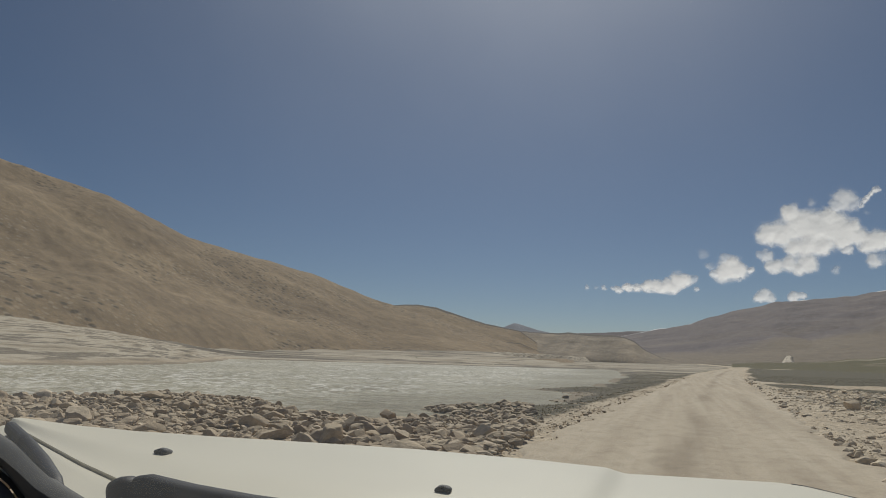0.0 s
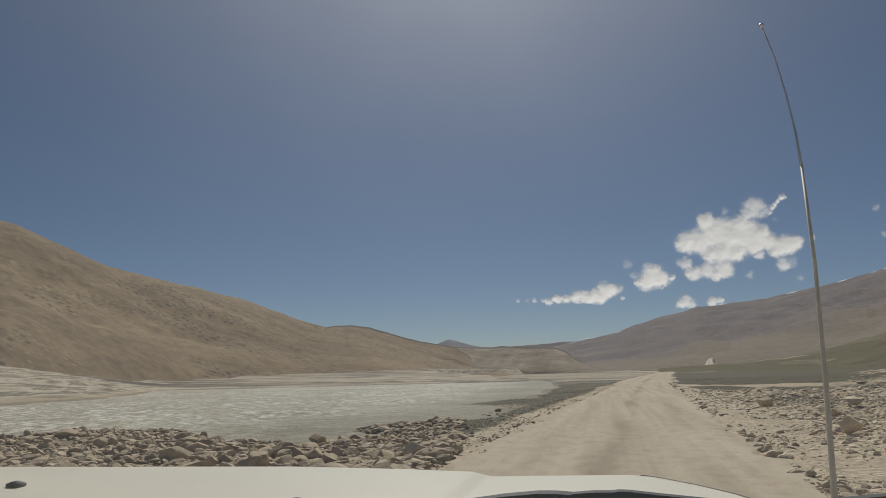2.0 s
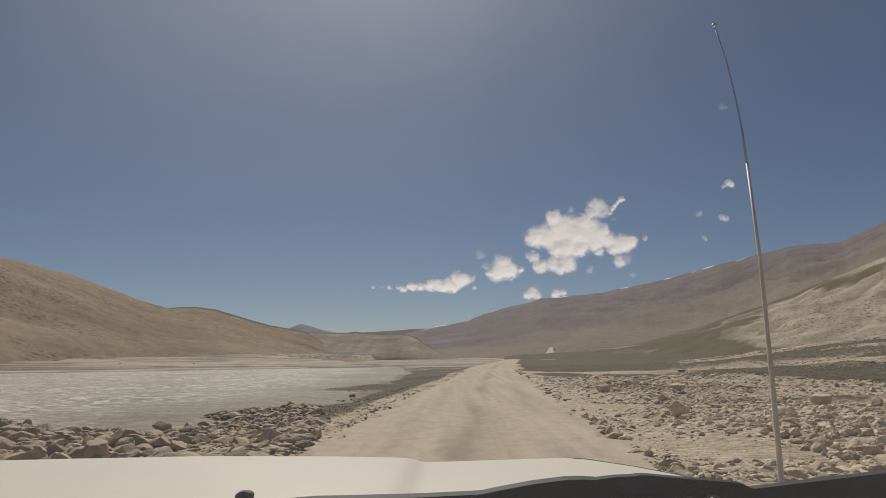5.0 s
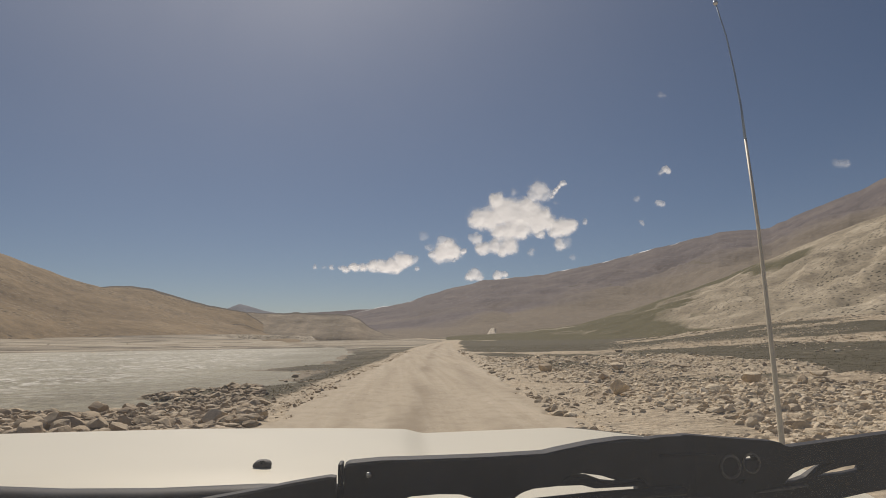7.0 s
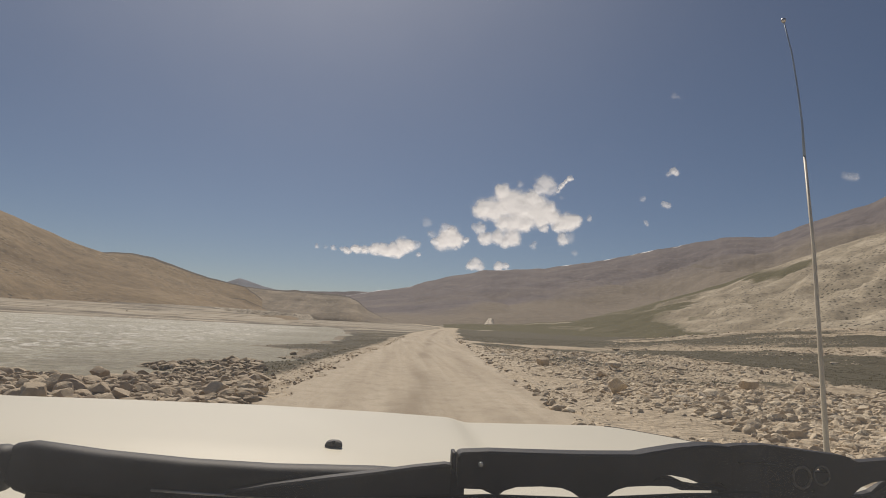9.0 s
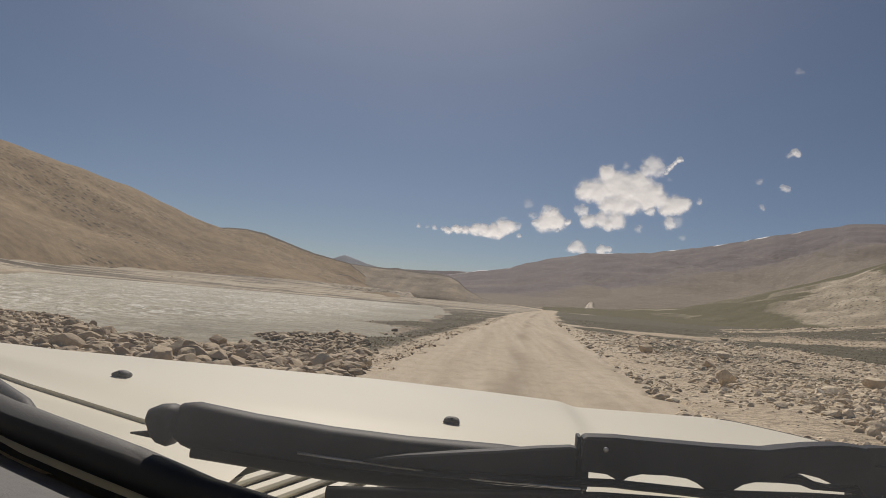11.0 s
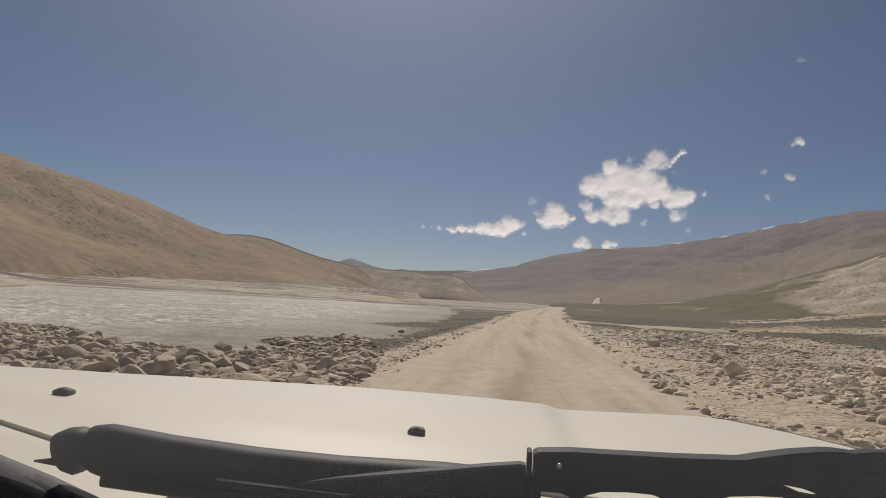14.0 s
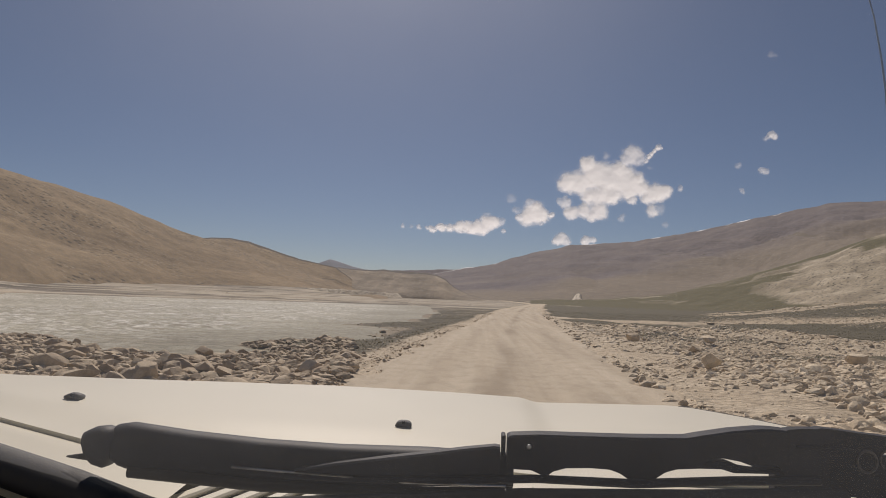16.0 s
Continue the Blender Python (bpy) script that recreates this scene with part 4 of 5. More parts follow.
def glass_material():
    """Clear glass with a thin film of road dust that catches the light."""
    m = bpy.data.materials.new("dusty_glass")
    m.use_nodes = True
    nt = m.node_tree
    nt.nodes.clear()
    out = nt.nodes.new("ShaderNodeOutputMaterial")
    clear, dust = nt.nodes.new("ShaderNodeBsdfTransparent"), nt.nodes.new("ShaderNodeBsdfTranslucent")
    dust.inputs["Color"].default_value = (0.84, 0.87, 0.92, 1)
    haze = nt.nodes.new("ShaderNodeBsdfRefraction")
    haze.inputs["Color"].default_value = (0.95, 0.97, 1.0, 1)
    haze.inputs["Roughness"].default_value = 0.9
    haze.inputs["IOR"].default_value = 1.5
    grime = nt.nodes.new("ShaderNodeMixShader")
    grime.inputs[0].default_value = 0.65
    nt.links.new(dust.outputs[0], grime.inputs[1])
    nt.links.new(haze.outputs[0], grime.inputs[2])
    mx = nt.nodes.new("ShaderNodeMixShader")
    fac = ramp(nt, noise_tex(nt, coords(nt), 3.0, 5, 0.6), [(0.3, (0.034,) * 3), (0.7, (0.052,) * 3)])
    nt.links.new(fac, mx.inputs[0])
    nt.links.new(clear.outputs[0], mx.inputs[1])
    nt.links.new(grime.outputs[0], mx.inputs[2])
    nt.links.new(mx.outputs[0], out.inputs["Surface"])
    return m


M_GLASS = glass_material()

FRONT = ((-1.60, 1.49), (-1.38, 1.50), (-1.22, 1.545), (-1.03, 1.62), (-0.81, 1.735), (-0.54, 1.86), (-0.23, 1.945), (0.0, 1.98), (0.38, 2.025), (0.44, 1.99), (0.54, 1.85), (0.61, 1.72), (0.70, 1.46))
REAR = ((-1.60, 1.44), (-1.05, 1.17), (-0.77, 1.05), (-0.55, 1.08), (-0.30, 1.12), (0.30, 1.14), (0.70, 1.18))
BASE = ((-1.60, 1.38), (-1.20, 1.18), (-0.92, 1.01), (-0.75, 0.93), (-0.57, 0.855), (-0.30, 0.81), (0.0, 0.79), (0.40, 0.81), (0.85, 0.88))


def along(line, x):
    return np.interp(x, [p[0] for p in line], [p[1] for p in line])


def deck(x):
    return 1.36 - 0.05 * (x + 0.3) + 0.055 * np.maximum(0.0, x)


car = empty("car", (-0.45, 0.0, 0.0))
tagged(car, "cream four-wheel-drive car with black wipers, parked on the dirt road", "car")
OFF = Matrix.Translation((0.45, 0, 0))


def car_mesh(name, verts, faces, material, parent=None, label="", smooth=True):
    ob = mesh_ob(name, verts, faces, material, smooth)
    ob.parent = parent or car
    ob.matrix_parent_inverse = OFF if parent is None else Matrix.Identity(4)
    if label:
        ob["label"] = label
    return ob


def car_part(name, bm, material, parent=None, label="", smooth=True):
    ob = part(name, bm, material, parent or car, label, smooth)
    ob.matrix_parent_inverse = OFF if parent is None else Matrix.Identity(4)
    return ob


def strip(name, back, front, drop, material, label, nx=140, ny=24, lo=-1.6, hi=0.70, lip=True, bulge=0.0, rise=None, round_edge=0.012):
    """A pressed panel between two edge lines, with its edges turned down."""
    xs = np.linspace(lo, hi, nx)
    vs = np.linspace(0, 1, ny)
    X, V = np.meshgrid(xs, vs)
    y0, y1 = back(X), front(X)
    Y = y0 + (y1 - y0) * V
    Z = deck(X) - drop + bulge * (1 - step(-0.05, 0.015, X)) * step(0.0, 0.3, V)
    if rise is not None:
        Z = Z + rise(X, V)
    if lip:
        edge = np.minimum(y1 - Y, 1)
        Z = Z - round_edge * np.clip(1 - edge / (1.6 * round_edge), 0, 1) ** 2
        Y = np.concatenate([Y[:1], Y, Y[-1:], Y[-1:] - 0.01])
        Z = np.concatenate([Z[:1] - 0.03, Z, Z[-1:] - 0.025, Z[-1:] - 0.035])
        X = np.concatenate([X[:1], X, X[-1:], X[-1:]])
    ob = car_mesh(name, np.stack([X.ravel(), Y.ravel(), Z.ravel()], 1), grid_faces(X.shape[1], X.shape[0]), material, None, label)
    ob.data.set_sharp_from_angle(angle=radians(40))
    return ob


hood = strip("bonnet", lambda x: along(REAR, x), lambda x: along(FRONT, x), 0.0, M_PAINT, "smooth cream bonnet with a raised middle", bulge=0.011)
cowl_front = strip("cowl_panel", lambda x: along(BASE, x) + 0.70 * (along(REAR, x) - along(BASE, x)) - 0.0, lambda x: along(REAR, x) - 0.004, 0.004, M_PAINT, "cream cowl panel", ny=6, round_edge=0.003, rise=lambda x, v: -0.012 * (1 - v))
cowl_rear = strip("cowl_lip", lambda x: along(BASE, x) - 0.03, lambda x: along(BASE, x) + 0.22 * (along(REAR, x) - along(BASE, x)), 0.034, M_PAINT, "cream cowl lip below the glass", ny=6)
cowl_end = strip("cowl_end", lambda x: along(BASE, x) - 0.02, lambda x: along(REAR, x) - 0.004, 0.004, M_PAINT, "smooth cream cowl end", ny=8, round_edge=0.003, lo=-1.6, hi=-0.56, rise=lambda x, v: -0.016 * (1 - v))
trough = strip("cowl_trough", lambda x: along(BASE, x) - 0.05, lambda x: along(REAR, x) - 0.02, 0.06, M_RUBBER, "dark drain trough", ny=4, lip=False)


bm = bmesh.new()
seam = [(x, float(along(FRONT, x)) - 0.030, float(deck(x)) + 0.0002) for x in np.linspace(0.41, 0.69, 14)]
sweep(bm, seam, [(0.0022, 0.0012)] * 14, 6)
part("edge_seam", bm, M_RUBBER, hood, "thin dark fold along the bonnet edge")


def cowl_slats():
    bm = bmesh.new()
    box(bm, (-0.0105, -0.14, -0.004), (0.0105, 0.14, 0.004), 0.003, 1)
    me = bpy.data.meshes.new("slat")
    bm.to_mesh(me)
    bm.free()
    me.materials.append(M_PAINT)
    for k in range(29):
        x = -0.535 + 0.036 * k
        y = 0.5 * (along(BASE, x) + along(REAR, x)) - 0.01
        ob = new("slat", me)
        ob.parent = cowl_front
        ob.matrix_basis = pose(x, y, deck(x) - 0.022, 4, 0, -28)


cowl_slats()


def washer_nozzle(x, y):
    bm = bmesh.new()
    z = deck(x) + (0.011 if x < 0 else 0)
    sweep(bm, [(x, y - 0.013, z - 0.003), (x, y - 0.012, z + 0.003), (x, y + 0.002, z + 0.004), (x, y + 0.016, z + 0.002), (x, y + 0.020, z - 0.003)],
          [(0.013, 0.004), (0.0165, 0.008), (0.0155, 0.009), (0.012, 0.006), (0.007, 0.003)], 14, 0.8)
    n = car_part("washer_nozzle", bm, M_GREY, None, "black domed washer nozzle")
    bm = bmesh.new()
    box(bm, (x - 0.003, y - 0.0150, z + 0.007), (x + 0.003, y - 0.006, z + 0.0125), 0.001, 1)
    car_part("jet", bm, M_BLACK, n)


washer_nozzle(-0.305, 1.36)
washer_nozzle(-0.96, 1.31)

# wiper lying across the bottom of the glass
W_Y = 0.87
HUB = Vector((-0.163, 0.101, 1.623))


def recede(ob):
    """The arm follows the curve of the glass: its outer half lies farther forward and lower."""
    for v in ob.data.vertices:
        grow = float(np.interp(v.co.x, (-0.12, 0.10, 0.28, 0.37, 0.66), (1.0, 1.08, 1.22, 1.34, 1.55)))
        fall = float(np.interp(v.co.x, (-0.08, 0.2, 0.3, 0.45, 0.66), (0.0, 0.020, 0.036, 0.062, 0.085)))
        v.co = HUB + (v.co - HUB) * grow - Vector((0, 0, fall))
    return ob


def band(name, xs, top, low, y0, y1, material, parent=None, label="", chamfer=0.0025):
    """A moulded strip between an upper and a lower edge line, with its upper edges broken."""
    bm = bmesh.new()
    rows = []
    for x in xs:
        t, l = float(along(top, x)), float(along(low, x))
        c = min(chamfer, 0.4 * max(t - l, 0.001))
        rows.append([bm.verts.new((x, y, z)) for y, z in ((y0, l), (y0, t - c), (y0 + c, t), (y1 - c, t), (y1, t - c), (y1, l))])
    for p, q in zip(rows, rows[1:]):
        for j in range(6):
            bm.faces.new((p[j], p[(j + 1) % 6], q[(j + 1) % 6], q[j]))
    bm.faces.new(rows[0])
    bm.faces.new(rows[-1][::-1])
    bmesh.ops.recalc_face_normals(bm, faces=bm.faces)
    ob = recede(car_part(name, bm, material, parent, label))
    ob.data.set_sharp_from_angle(angle=radians(35))
    return ob


BLADE_TOP = ((-0.640, 1.436), (-0.631, 1.448), (-0.617, 1.451), (-0.537, 1.443), (-0.435, 1.437), (-0.336, 1.435), (-0.218, 1.437), (-0.11, 1.434))
BLADE_LOW = ((-0.640, 1.400), (-0.631, 1.394), (-0.617, 1.391), (-0.537, 1.391), (-0.435, 1.386), (-0.336, 1.385), (-0.218, 1.389), (-0.11, 1.394))
bm = bmesh.new()
bx = (-0.640, -0.631, -0.617, -0.58, -0.537, -0.49, -0.435, -0.336, -0.27, -0.218, -0.11)
sweep(bm, [(x, W_Y + 0.01, 0.5 * float(along(BLADE_TOP, x) + along(BLADE_LOW, x))) for x in bx], [(0.022, 0.5 * float(along(BLADE_TOP, x) - along(BLADE_LOW, x))) for x in bx], 24, 0.75)
wiper = car_part("wiper_blade", bm, M_BLACK, None, "long black wiper blade with a moulded spoiler")
bm = bmesh.new()
sweep(bm, [(-0.672, W_Y, 1.417), (-0.667, W_Y, 1.420), (-0.658, W_Y, 1.421), (-0.648, W_Y, 1.421), (-0.640, W_Y, 1.419), (-0.634, W_Y, 1.418)],
      [(0.010, 0.012), (0.020, 0.020), (0.024, 0.0245), (0.024, 0.0265), (0.023, 0.0265), (0.018, 0.022)], 24, 0.8)
car_part("end_cap", bm, M_BLACK, wiper, "black moulded end cap")
bm = bmesh.new()
sweep(bm, [(-0.692, W_Y - 0.01, 1.407), (-0.680, W_Y - 0.01, 1.4075), (-0.664, W_Y - 0.01, 1.408)], [(0.002, 0.0012), (0.004, 0.003), (0.006, 0.005)], 8)
car_part("cap_tongue", bm, M_RUBBER, wiper, "small rubber tongue at the blade end")
bm = bmesh.new()
sweep(bm, [(-0.612, W_Y - 0.004, 1.390), (-0.435, W_Y - 0.004, 1.381), (-0.218, W_Y - 0.004, 1.383), (-0.11, W_Y - 0.004, 1.388)], [(0.005, 0.008)] * 4, 8)
car_part("rubber_strip", bm, M_RUBBER, wiper, "thin rubber wiping strip")
bm = bmesh.new()
sweep(bm, [(-0.47, W_Y - 0.016, 1.406), (-0.36, W_Y - 0.020, 1.403), (-0.24, W_Y - 0.024, 1.400), (-0.12, W_Y - 0.024, 1.402)], [(0.002, 0.0016)] * 4, 8)
car_part("spring_rod", bm, M_STEEL, wiper, "bright steel spring rod")

ARM_TOP = ((-0.385, 1.409), (-0.335, 1.419), (-0.271, 1.429), (-0.218, 1.437), (-0.171, 1.445), (-0.134, 1.450), (-0.128, 1.449))
ARM_LOW = ((-0.385, 1.406), (-0.335, 1.406), (-0.271, 1.409), (-0.218, 1.411), (-0.128, 1.417))
HEAD_TOP = ((-0.119, 1.459), (-0.115, 1.462), (-0.055, 1.467), (0.036, 1.475), (0.101, 1.482), (0.118, 1.487), (0.153, 1.496), (0.185, 1.502), (0.205, 1.5035), (0.25, 1.506))
HEAD_LOW = ((-0.119, 1.421), (-0.089, 1.421), (-0.071, 1.414), (-0.062, 1.422), (-0.047, 1.428), (-0.017, 1.432), (0.007, 1.433), (0.019, 1.430), (0.030, 1.424), (0.058, 1.426), (0.074, 1.438), (0.087, 1.443),
            (0.113, 1.447), (0.124, 1.4585), (0.140, 1.4625), (0.160, 1.461), (0.177, 1.4565), (0.204, 1.4610), (0.212, 1.452), (0.25, 1.455))
STRUT_TOP = ((0.111, 1.4475), (0.124, 1.4578), (0.150, 1.4575), (0.165, 1.4525), (0.180, 1.4515), (0.212, 1.4585))
STRUT_LOW = ((0.111, 1.4465), (0.140, 1.449), (0.154, 1.446), (0.212, 1.4515))
arm = band("wiper_arm", np.linspace(-0.119, 0.216, 130), HEAD_TOP, HEAD_LOW, W_Y - 0.016, W_Y + 0.014, M_BLACK, None, "broad black wiper arm with a raised step")
band("arm_end", np.linspace(-0.385, -0.128, 40), ARM_TOP, ARM_LOW, W_Y - 0.026, W_Y - 0.006, M_BLACK, arm, "tapered black end of the arm")
band("strut", np.linspace(0.111, 0.212, 40), STRUT_TOP, STRUT_LOW, W_Y - 0.014, W_Y + 0.010, M_BLACK, arm, "thin black strut")
bm = bmesh.new()
box(bm, (-0.1262, W_Y - 0.014, 1.436), (-0.1210, W_Y + 0.012, 1.4612), 0.0012, 1)
car_part("stop_post", bm, M_BLACK, arm, "small upright black stop")
bm = bmesh.new()
sweep(bm, [(-0.40, W_Y - 0.018, 1.398), (-0.30, W_Y - 0.020, 1.400), (-0.194, W_Y - 0.020, 1.404), (-0.083, W_Y - 0.020, 1.412), (0.037, W_Y - 0.020, 1.421), (0.154, W_Y - 0.018, 1.438), (0.25, W_Y - 0.016, 1.452)],
      [(0.003, 0.003), (0.005, 0.004), (0.007, 0.0045), (0.008, 0.0045), (0.008, 0.005), (0.008, 0.005), (0.008, 0.005)], 12, 0.8)
recede(car_part("blade_carrier", bm, M_BLACK, arm, "lower black blade carrier"))
bm = bmesh.new()
sweep(bm, [(-0.42, W_Y - 0.05, 1.362), (-0.1, W_Y - 0.05, 1.387), (0.10, W_Y - 0.05, 1.408), (0.22, W_Y - 0.045, 1.424), (0.27, W_Y - 0.04, 1.430)], [(0.010, 0.018), (0.010, 0.021), (0.010, 0.022), (0.010, 0.022), (0.010, 0.022)], 12, 0.8)
recede(car_part("lower_rail", bm, M_RUBBER, arm, "dark rubber rail below the arm"))
bm = bmesh.new()
bmesh.ops.create_uvsphere(bm, u_segments=10, v_segments=6, radius=0.0032, matrix=Matrix.Translation((-0.092, W_Y - 0.0165, 1.4495)))
car_part("rivet", bm, M_STEEL, arm, "bright steel rivet")
# the arm's broad root, a flat moulding with openings through it
ROOT_TOP = ((0.262, 1.4595), (0.285, 1.4615), (0.31, 1.4615), (0.338, 1.4595), (0.345, 1.4602), (0.40, 1.4545), (0.4814, 1.4470), (0.4943, 1.4445), (0.503, 1.4395), (0.509, 1.4382), (0.518, 1.4392), (0.66, 1.4530), (0.74, 1.461))
ROOT_LOW = ((0.262, 1.376), (0.45, 1.355), (0.56, 1.360), (0.6176, 1.3695), (0.6532, 1.3735), (0.74, 1.384))
ROOT_GAPS = (((0.495, 1.3876), (0.5114, 1.4011), (0.529, 1.4086), (0.552, 1.4125), (0.5747, 1.4146), (0.5513, 1.4044), (0.5331, 1.394), (0.5168, 1.3893)),
             ((0.5429, 1.3932), (0.554, 1.3985), (0.5676, 1.4031), (0.590, 1.4078), (0.6096, 1.4101), (0.618, 1.4095), (0.622, 1.4068), (0.6192, 1.4013), (0.5954, 1.3975)),
             ((0.4372, 1.4203), (0.4409, 1.4258), (0.4482, 1.4282), (0.4561, 1.425), (0.4579, 1.4206)),
             ((0.4233, 1.3892), (0.4297, 1.3947), (0.4373, 1.3958), (0.4342, 1.3899), (0.428, 1.3874)))


def inside(p, loop):
    hit = False
    for (x0, z0), (x1, z1) in zip(loop, loop[1:] + loop[:1]):
        if (z0 > p[1]) != (z1 > p[1]) and p[0] < x0 + (p[1] - z0) * (x1 - x0) / (z1 - z0):
            hit = not hit
    return hit


def arm_root():
    xs = sorted(set(np.linspace(0.262, 0.74, 48).round(4).tolist() + [p[0] for p in ROOT_TOP + ROOT_LOW]))
    outer = [(x, float(along(ROOT_TOP, x))) for x in xs] + [(x, float(along(ROOT_LOW, x))) for x in reversed(xs)]
    loops = [outer] + [list(g) for g in ROOT_GAPS]
    pts, edges = [], []
    for loop in loops:
        k = len(pts)
        pts += [Vector(p) for p in loop]
        edges += [(k + i, k + (i + 1) % len(loop)) for i in range(len(loop))]
    flat, _, tris, _, _, _ = delaunay_2d_cdt(pts, edges, [], 0, 1e-6)
    keep = []
    for t in tris:
        c = (flat[t[0]] + flat[t[1]] + flat[t[2]]) / 3
        if inside(c, outer) and not any(inside(c, g) for g in loops[1:]):
            keep.append(t)
    bm = bmesh.new()
    lie = lambda x: float(np.interp(x, (0.27, 0.36, 0.74), (0.985, 1.035, 1.05)))
    near = [bm.verts.new((p.x, lie(p.x), p.y)) for p in flat]
    for t in keep:
        bm.faces.new([near[i] for i in t])
    got = bmesh.ops.extrude_face_region(bm, geom=bm.faces[:])
    for v in got["geom"]:
        if isinstance(v, bmesh.types.BMVert):
            v.co.y += 0.020
    bmesh.ops.recalc_face_normals(bm, faces=bm.faces)
    root = car_part("arm_root", bm, M_BLACK, arm, "broad moulded root of the arm with lens-shaped openings", False)
    for x, z, r, thick in ((0.4157, 1.4132, 0.0155, 0.0022), (0.4475, 1.4172, 0.0135, 0.0016)):
        bm = bmesh.new()
        ring = [(x + r * 0.9 * math.cos(a), lie(x) - 0.0015, z + r * math.sin(a)) for a in np.linspace(0, 2 * math.pi, 25)]
        sweep(bm, ring, [(thick, thick)] * 25, 8)
        car_part("ring", bm, M_GREY, root, "moulded grey ring")
    bm = bmesh.new()
    sweep(bm, [(0.395, lie(0.395) - 0.002, 1.4305), (0.37, lie(0.37) - 0.002, 1.4325), (0.30, lie(0.3) - 0.002, 1.4375)], [(0.001, 0.001), (0.002, 0.0018), (0.002, 0.0018)], 8)
    car_part("crease", bm, M_BLACK, root)
    bm = bmesh.new()
    sweep(bm, [(0.45, lie(0.45) - 0.003, 1.3770), (0.50, lie(0.5) - 0.004, 1.3815), (0.53, lie(0.53) - 0.003, 1.3845)], [(0.002, 0.0015), (0.003, 0.0022), (0.002, 0.0015)], 8)
    car_part("crease", bm, M_GREY, root)


arm_root()

# second wiper, near the far pillar
bm = bmesh.new()
sweep(bm, [(-0.90, 0.985, 1.372), (-0.955, 1.02, 1.388), (-1.08, 1.10, 1.402), (-1.27, 1.22, 1.415), (-1.48, 1.35, 1.425)],
      [(0.010, 0.010), (0.014, 0.016), (0.015, 0.018), (0.015, 0.018), (0.014, 0.016)], 12, 0.75)
wiper2 = car_part("wiper_blade", bm, M_BLACK, None, "second black wiper blade by the far pillar")
for k in range(10):
    bm = bmesh.new()
    x = -0.96 - 0.03 * k
    box(bm, (x - 0.008, 1.000 + (-0.96 - x) * 0.62, 1.372 + 0.001 * k), (x + 0.004, 1.006 + (-0.96 - x) * 0.62, 1.396 + 0.001 * k), 0.001, 1)
    car_part("rib", bm, M_GREY, wiper2)

# radio mast on the wing
mast_pts = [(0.738, 1.455, 1.20), (0.744, 1.475, 1.37), (0.772, 1.54, 1.6), (0.796, 1.60, 1.85), (0.809, 1.655, 2.085)]
bm = bmesh.new()
sweep(bm, mast_pts, [(0.0066, 0.0066), (0.0062, 0.0062), (0.0052, 0.0052), (0.0042, 0.0042), (0.0034, 0.0034)], 10)
mast = car_part("antenna_mast", bm, M_MAST, None, "weathered tan radio mast")
bm = bmesh.new()
sweep(bm, [(0.809, 1.655, 2.08), (0.806, 1.659, 2.17), (0.797, 1.662, 2.26), (0.783, 1.665, 2.36), (0.763, 1.668, 2.445)], [(0.0036, 0.0036), (0.0026, 0.0026), (0.0022, 0.0022), (0.0019, 0.0019), (0.0017, 0.0017)], 8)
whip = car_part("whip", bm, M_WHIP, mast, "thin upper whip, tinted blue for the sky's reflection")
bm = bmesh.new()
bmesh.ops.create_uvsphere(bm, u_segments=12, v_segments=8, radius=0.0065, matrix=Matrix.Translation((0.762, 1.668, 2.45)))
car_part("tip", bm, M_STEEL, mast, "small round tip")
bm = bmesh.new()
box(bm, (0.55, 1.42, 1.195), (0.79, 1.49, 1.215), 0.006)
car_part("mast_bracket", bm, M_BLACK, mast, "black mounting bracket")

# glass, seal, fascia
xs = np.linspace(-1.55, 0.84, 40)
vs = np.linspace(0, 1, 12)
X, V = np.meshgrid(xs, vs)
YB = along(BASE, X) - 0.012
Y = YB + (0.22 - 0.08 * (X + 0.4) ** 2 - YB) * V + 0.05 * np.sin(math.pi * V)
Z = 1.315 - 0.05 * (X + 0.3) * (1 - V) + 0.65 * V
glass = car_mesh("windscreen", np.stack([X.ravel(), Y.ravel(), Z.ravel()], 1), grid_faces(40, 12), M_GLASS, None, "slightly dusty clear windscreen")
glass.visible_shadow = False
bm = bmesh.new()
seal_x = np.linspace(-1.55, 0.84, 40)
sweep(bm, [(x, float(along(BASE, x)) - 0.030, deck(x) - 0.032 + 0.014 * float(np.clip((-0.42 - x) / 0.3, 0, 1))) for x in seal_x], [(0.026 + 0.004 * float(np.clip((-0.42 - x) / 0.3, 0, 1)), 0.020 + 0.006 * float(np.clip((-0.42 - x) / 0.3, 0, 1))) for x in seal_x], 12)
car_part("glass_seal", bm, M_RUBBER, None, "thick black rubber seal")
xs = np.linspace(-1.55, 0.84, 40)
X, V = np.meshgrid(xs, np.linspace(0, 1, 10))
Y = along(BASE, X) - 0.05 - V * 0.42
Z = deck(X) - 0.065 + 0.03 * np.sin(math.pi * V) - 0.10 * V ** 3
car_mesh("fascia", np.stack([X.ravel(), Y.ravel(), Z.ravel()], 1), grid_faces(40, 10, True), M_GREY, None, "dark grey vinyl fascia")

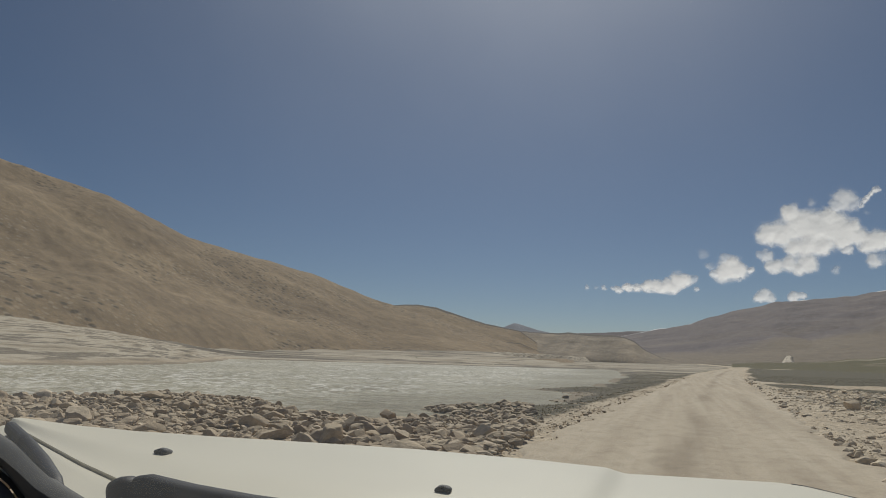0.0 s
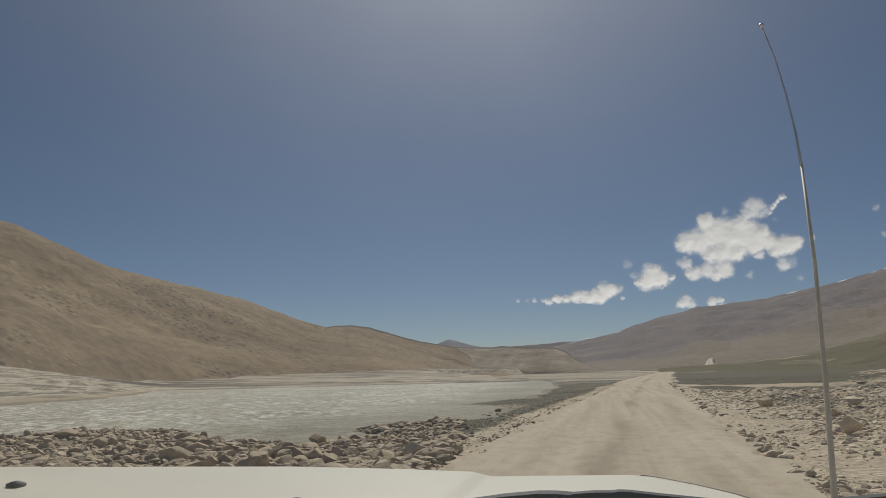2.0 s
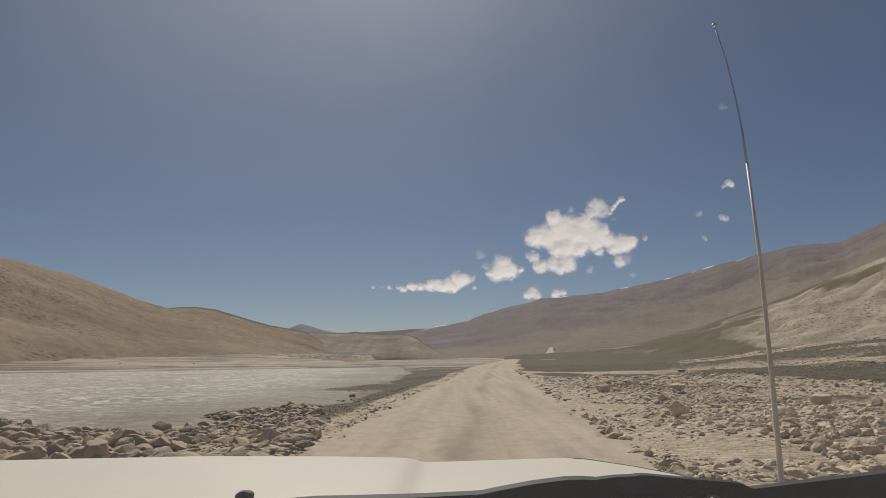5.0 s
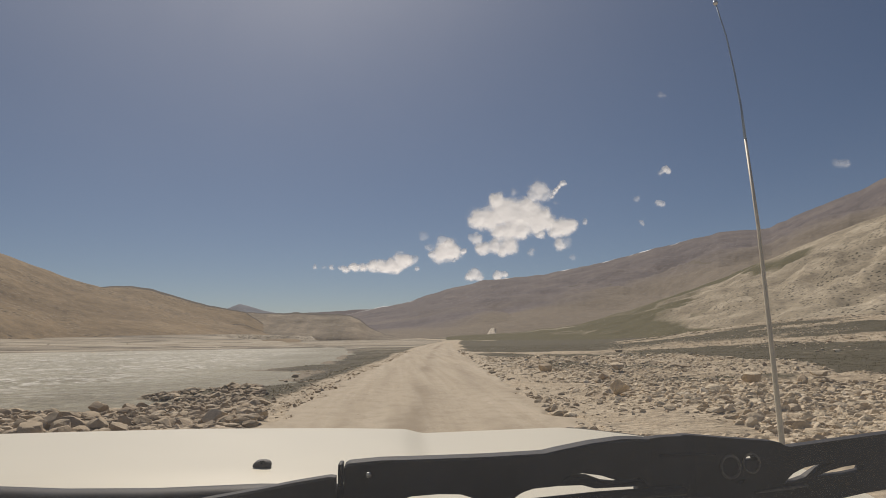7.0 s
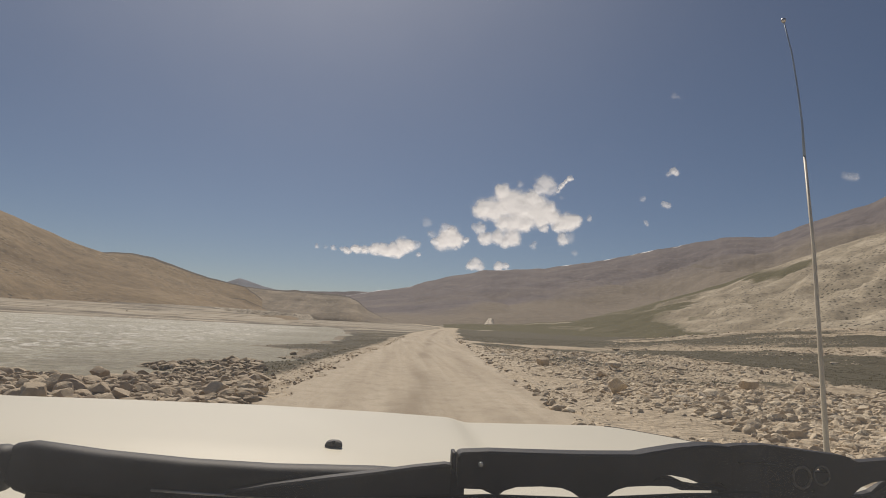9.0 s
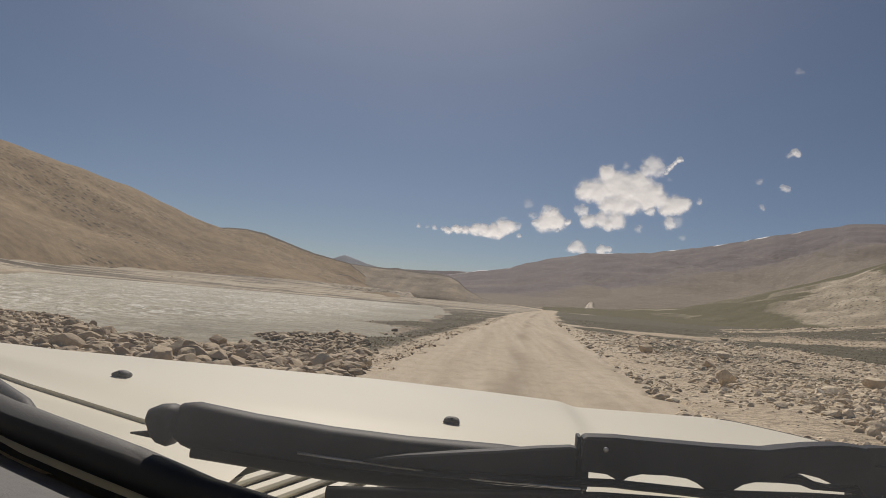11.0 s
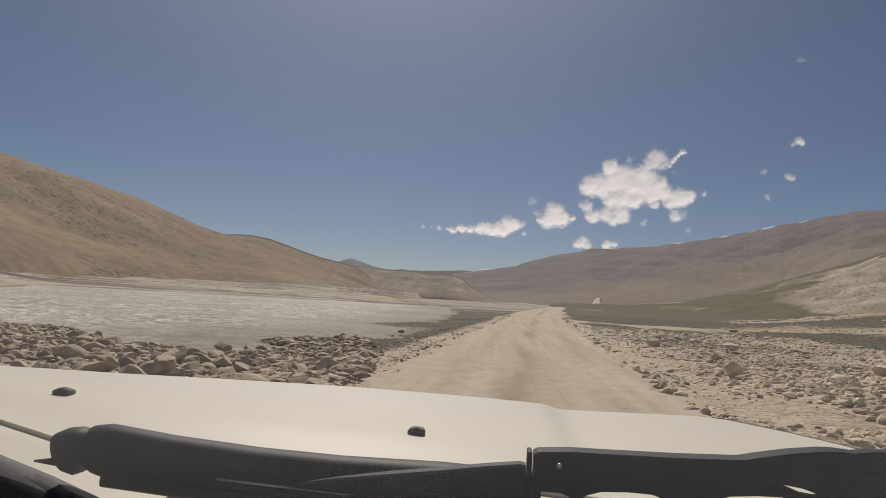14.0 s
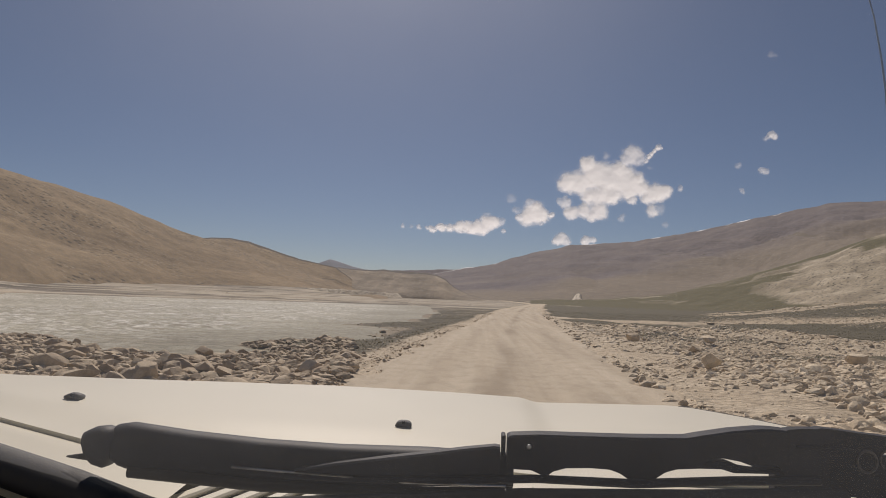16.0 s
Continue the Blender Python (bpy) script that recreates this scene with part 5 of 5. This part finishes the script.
# body that carries them
bm = bmesh.new()
box(bm, (-1.62, -2.6, 0.42), (0.80, 0.95, 1.17), 0.06)
car_part("body", bm, M_PAINT, None, "cream body sides")
xs = np.linspace(-1.58, 0.69, 70)
X, V = np.meshgrid(xs, np.linspace(0, 1, 8))
Y = along(FRONT, X) - 0.025 + 0.02 * np.sin(math.pi * V) - 0.05 * V
Z = deck(X) - 0.03 - (deck(X) - 0.03 - 0.48) * V
car_mesh("nose", np.stack([X.ravel(), Y.ravel(), Z.ravel()], 1), grid_faces(70, 8, True), M_PAINT, None, "cream nose panel")
for x in (-1.585, 0.66):
    bm = bmesh.new()
    box(bm, (x, 0.90, 0.80), (x + 0.03, 1.46, 1.24), 0.01)
    car_part("wing", bm, M_PAINT, None, "cream front wing")
bm = bmesh.new()
box(bm, (-1.45, 0.96, 0.50), (0.52, 1.36, 1.20), 0.05)
car_part("engine_bay", bm, M_RUBBER, None, "dark engine bay")
bm = bmesh.new()
box(bm, (-1.62, -2.6, 1.98), (0.88, 0.24, 2.05), 0.025)
car_part("roof", bm, M_PAINT, None, "cream roof")
bm = bmesh.new()
box(bm, (-1.62, -2.6, 1.16), (0.85, -2.52, 1.99), 0.01)
car_part("tailgate", bm, M_PAINT)
for x in (-1.64, 0.82):
    bm = bmesh.new()
    sweep(bm, [(x + 0.03, 0.80 if x > 0 else 1.30, 1.16), (x + 0.03, 0.2, 2.0)], [(0.03, 0.04)] * 2, 8)
    car_part("pillar", bm, M_PAINT)
    bm = bmesh.new()
    box(bm, (x, -2.55, 1.16), (x + 0.05, -0.35, 1.99), 0.01)
    car_part("side_panel", bm, M_PAINT)
for x in (-1.38, 0.44):
    for y in (1.05, -1.75):
        bm = bmesh.new()
        bmesh.ops.create_cone(bm, cap_ends=True, segments=32, radius1=0.36, radius2=0.36, depth=0.24, matrix=Matrix.Translation((x, y, 0.33)) @ Matrix.Rotation(math.pi / 2, 4, "Y"))
        bmesh.ops.bevel(bm, geom=[e for e in bm.edges if len(e.link_faces) == 2 and max(len(f.verts) for f in e.link_faces) > 4], offset=0.04, segments=3, affect="EDGES")
        tyre = car_part("tyre", bm, M_RUBBER)
        bm = bmesh.new()
        bmesh.ops.create_cone(bm, cap_ends=True, segments=24, radius1=0.21, radius2=0.21, depth=0.26, matrix=Matrix.Translation((x, y, 0.33)) @ Matrix.Rotation(math.pi / 2, 4, "Y"))
        car_part("rim", bm, M_WHEEL, tyre)
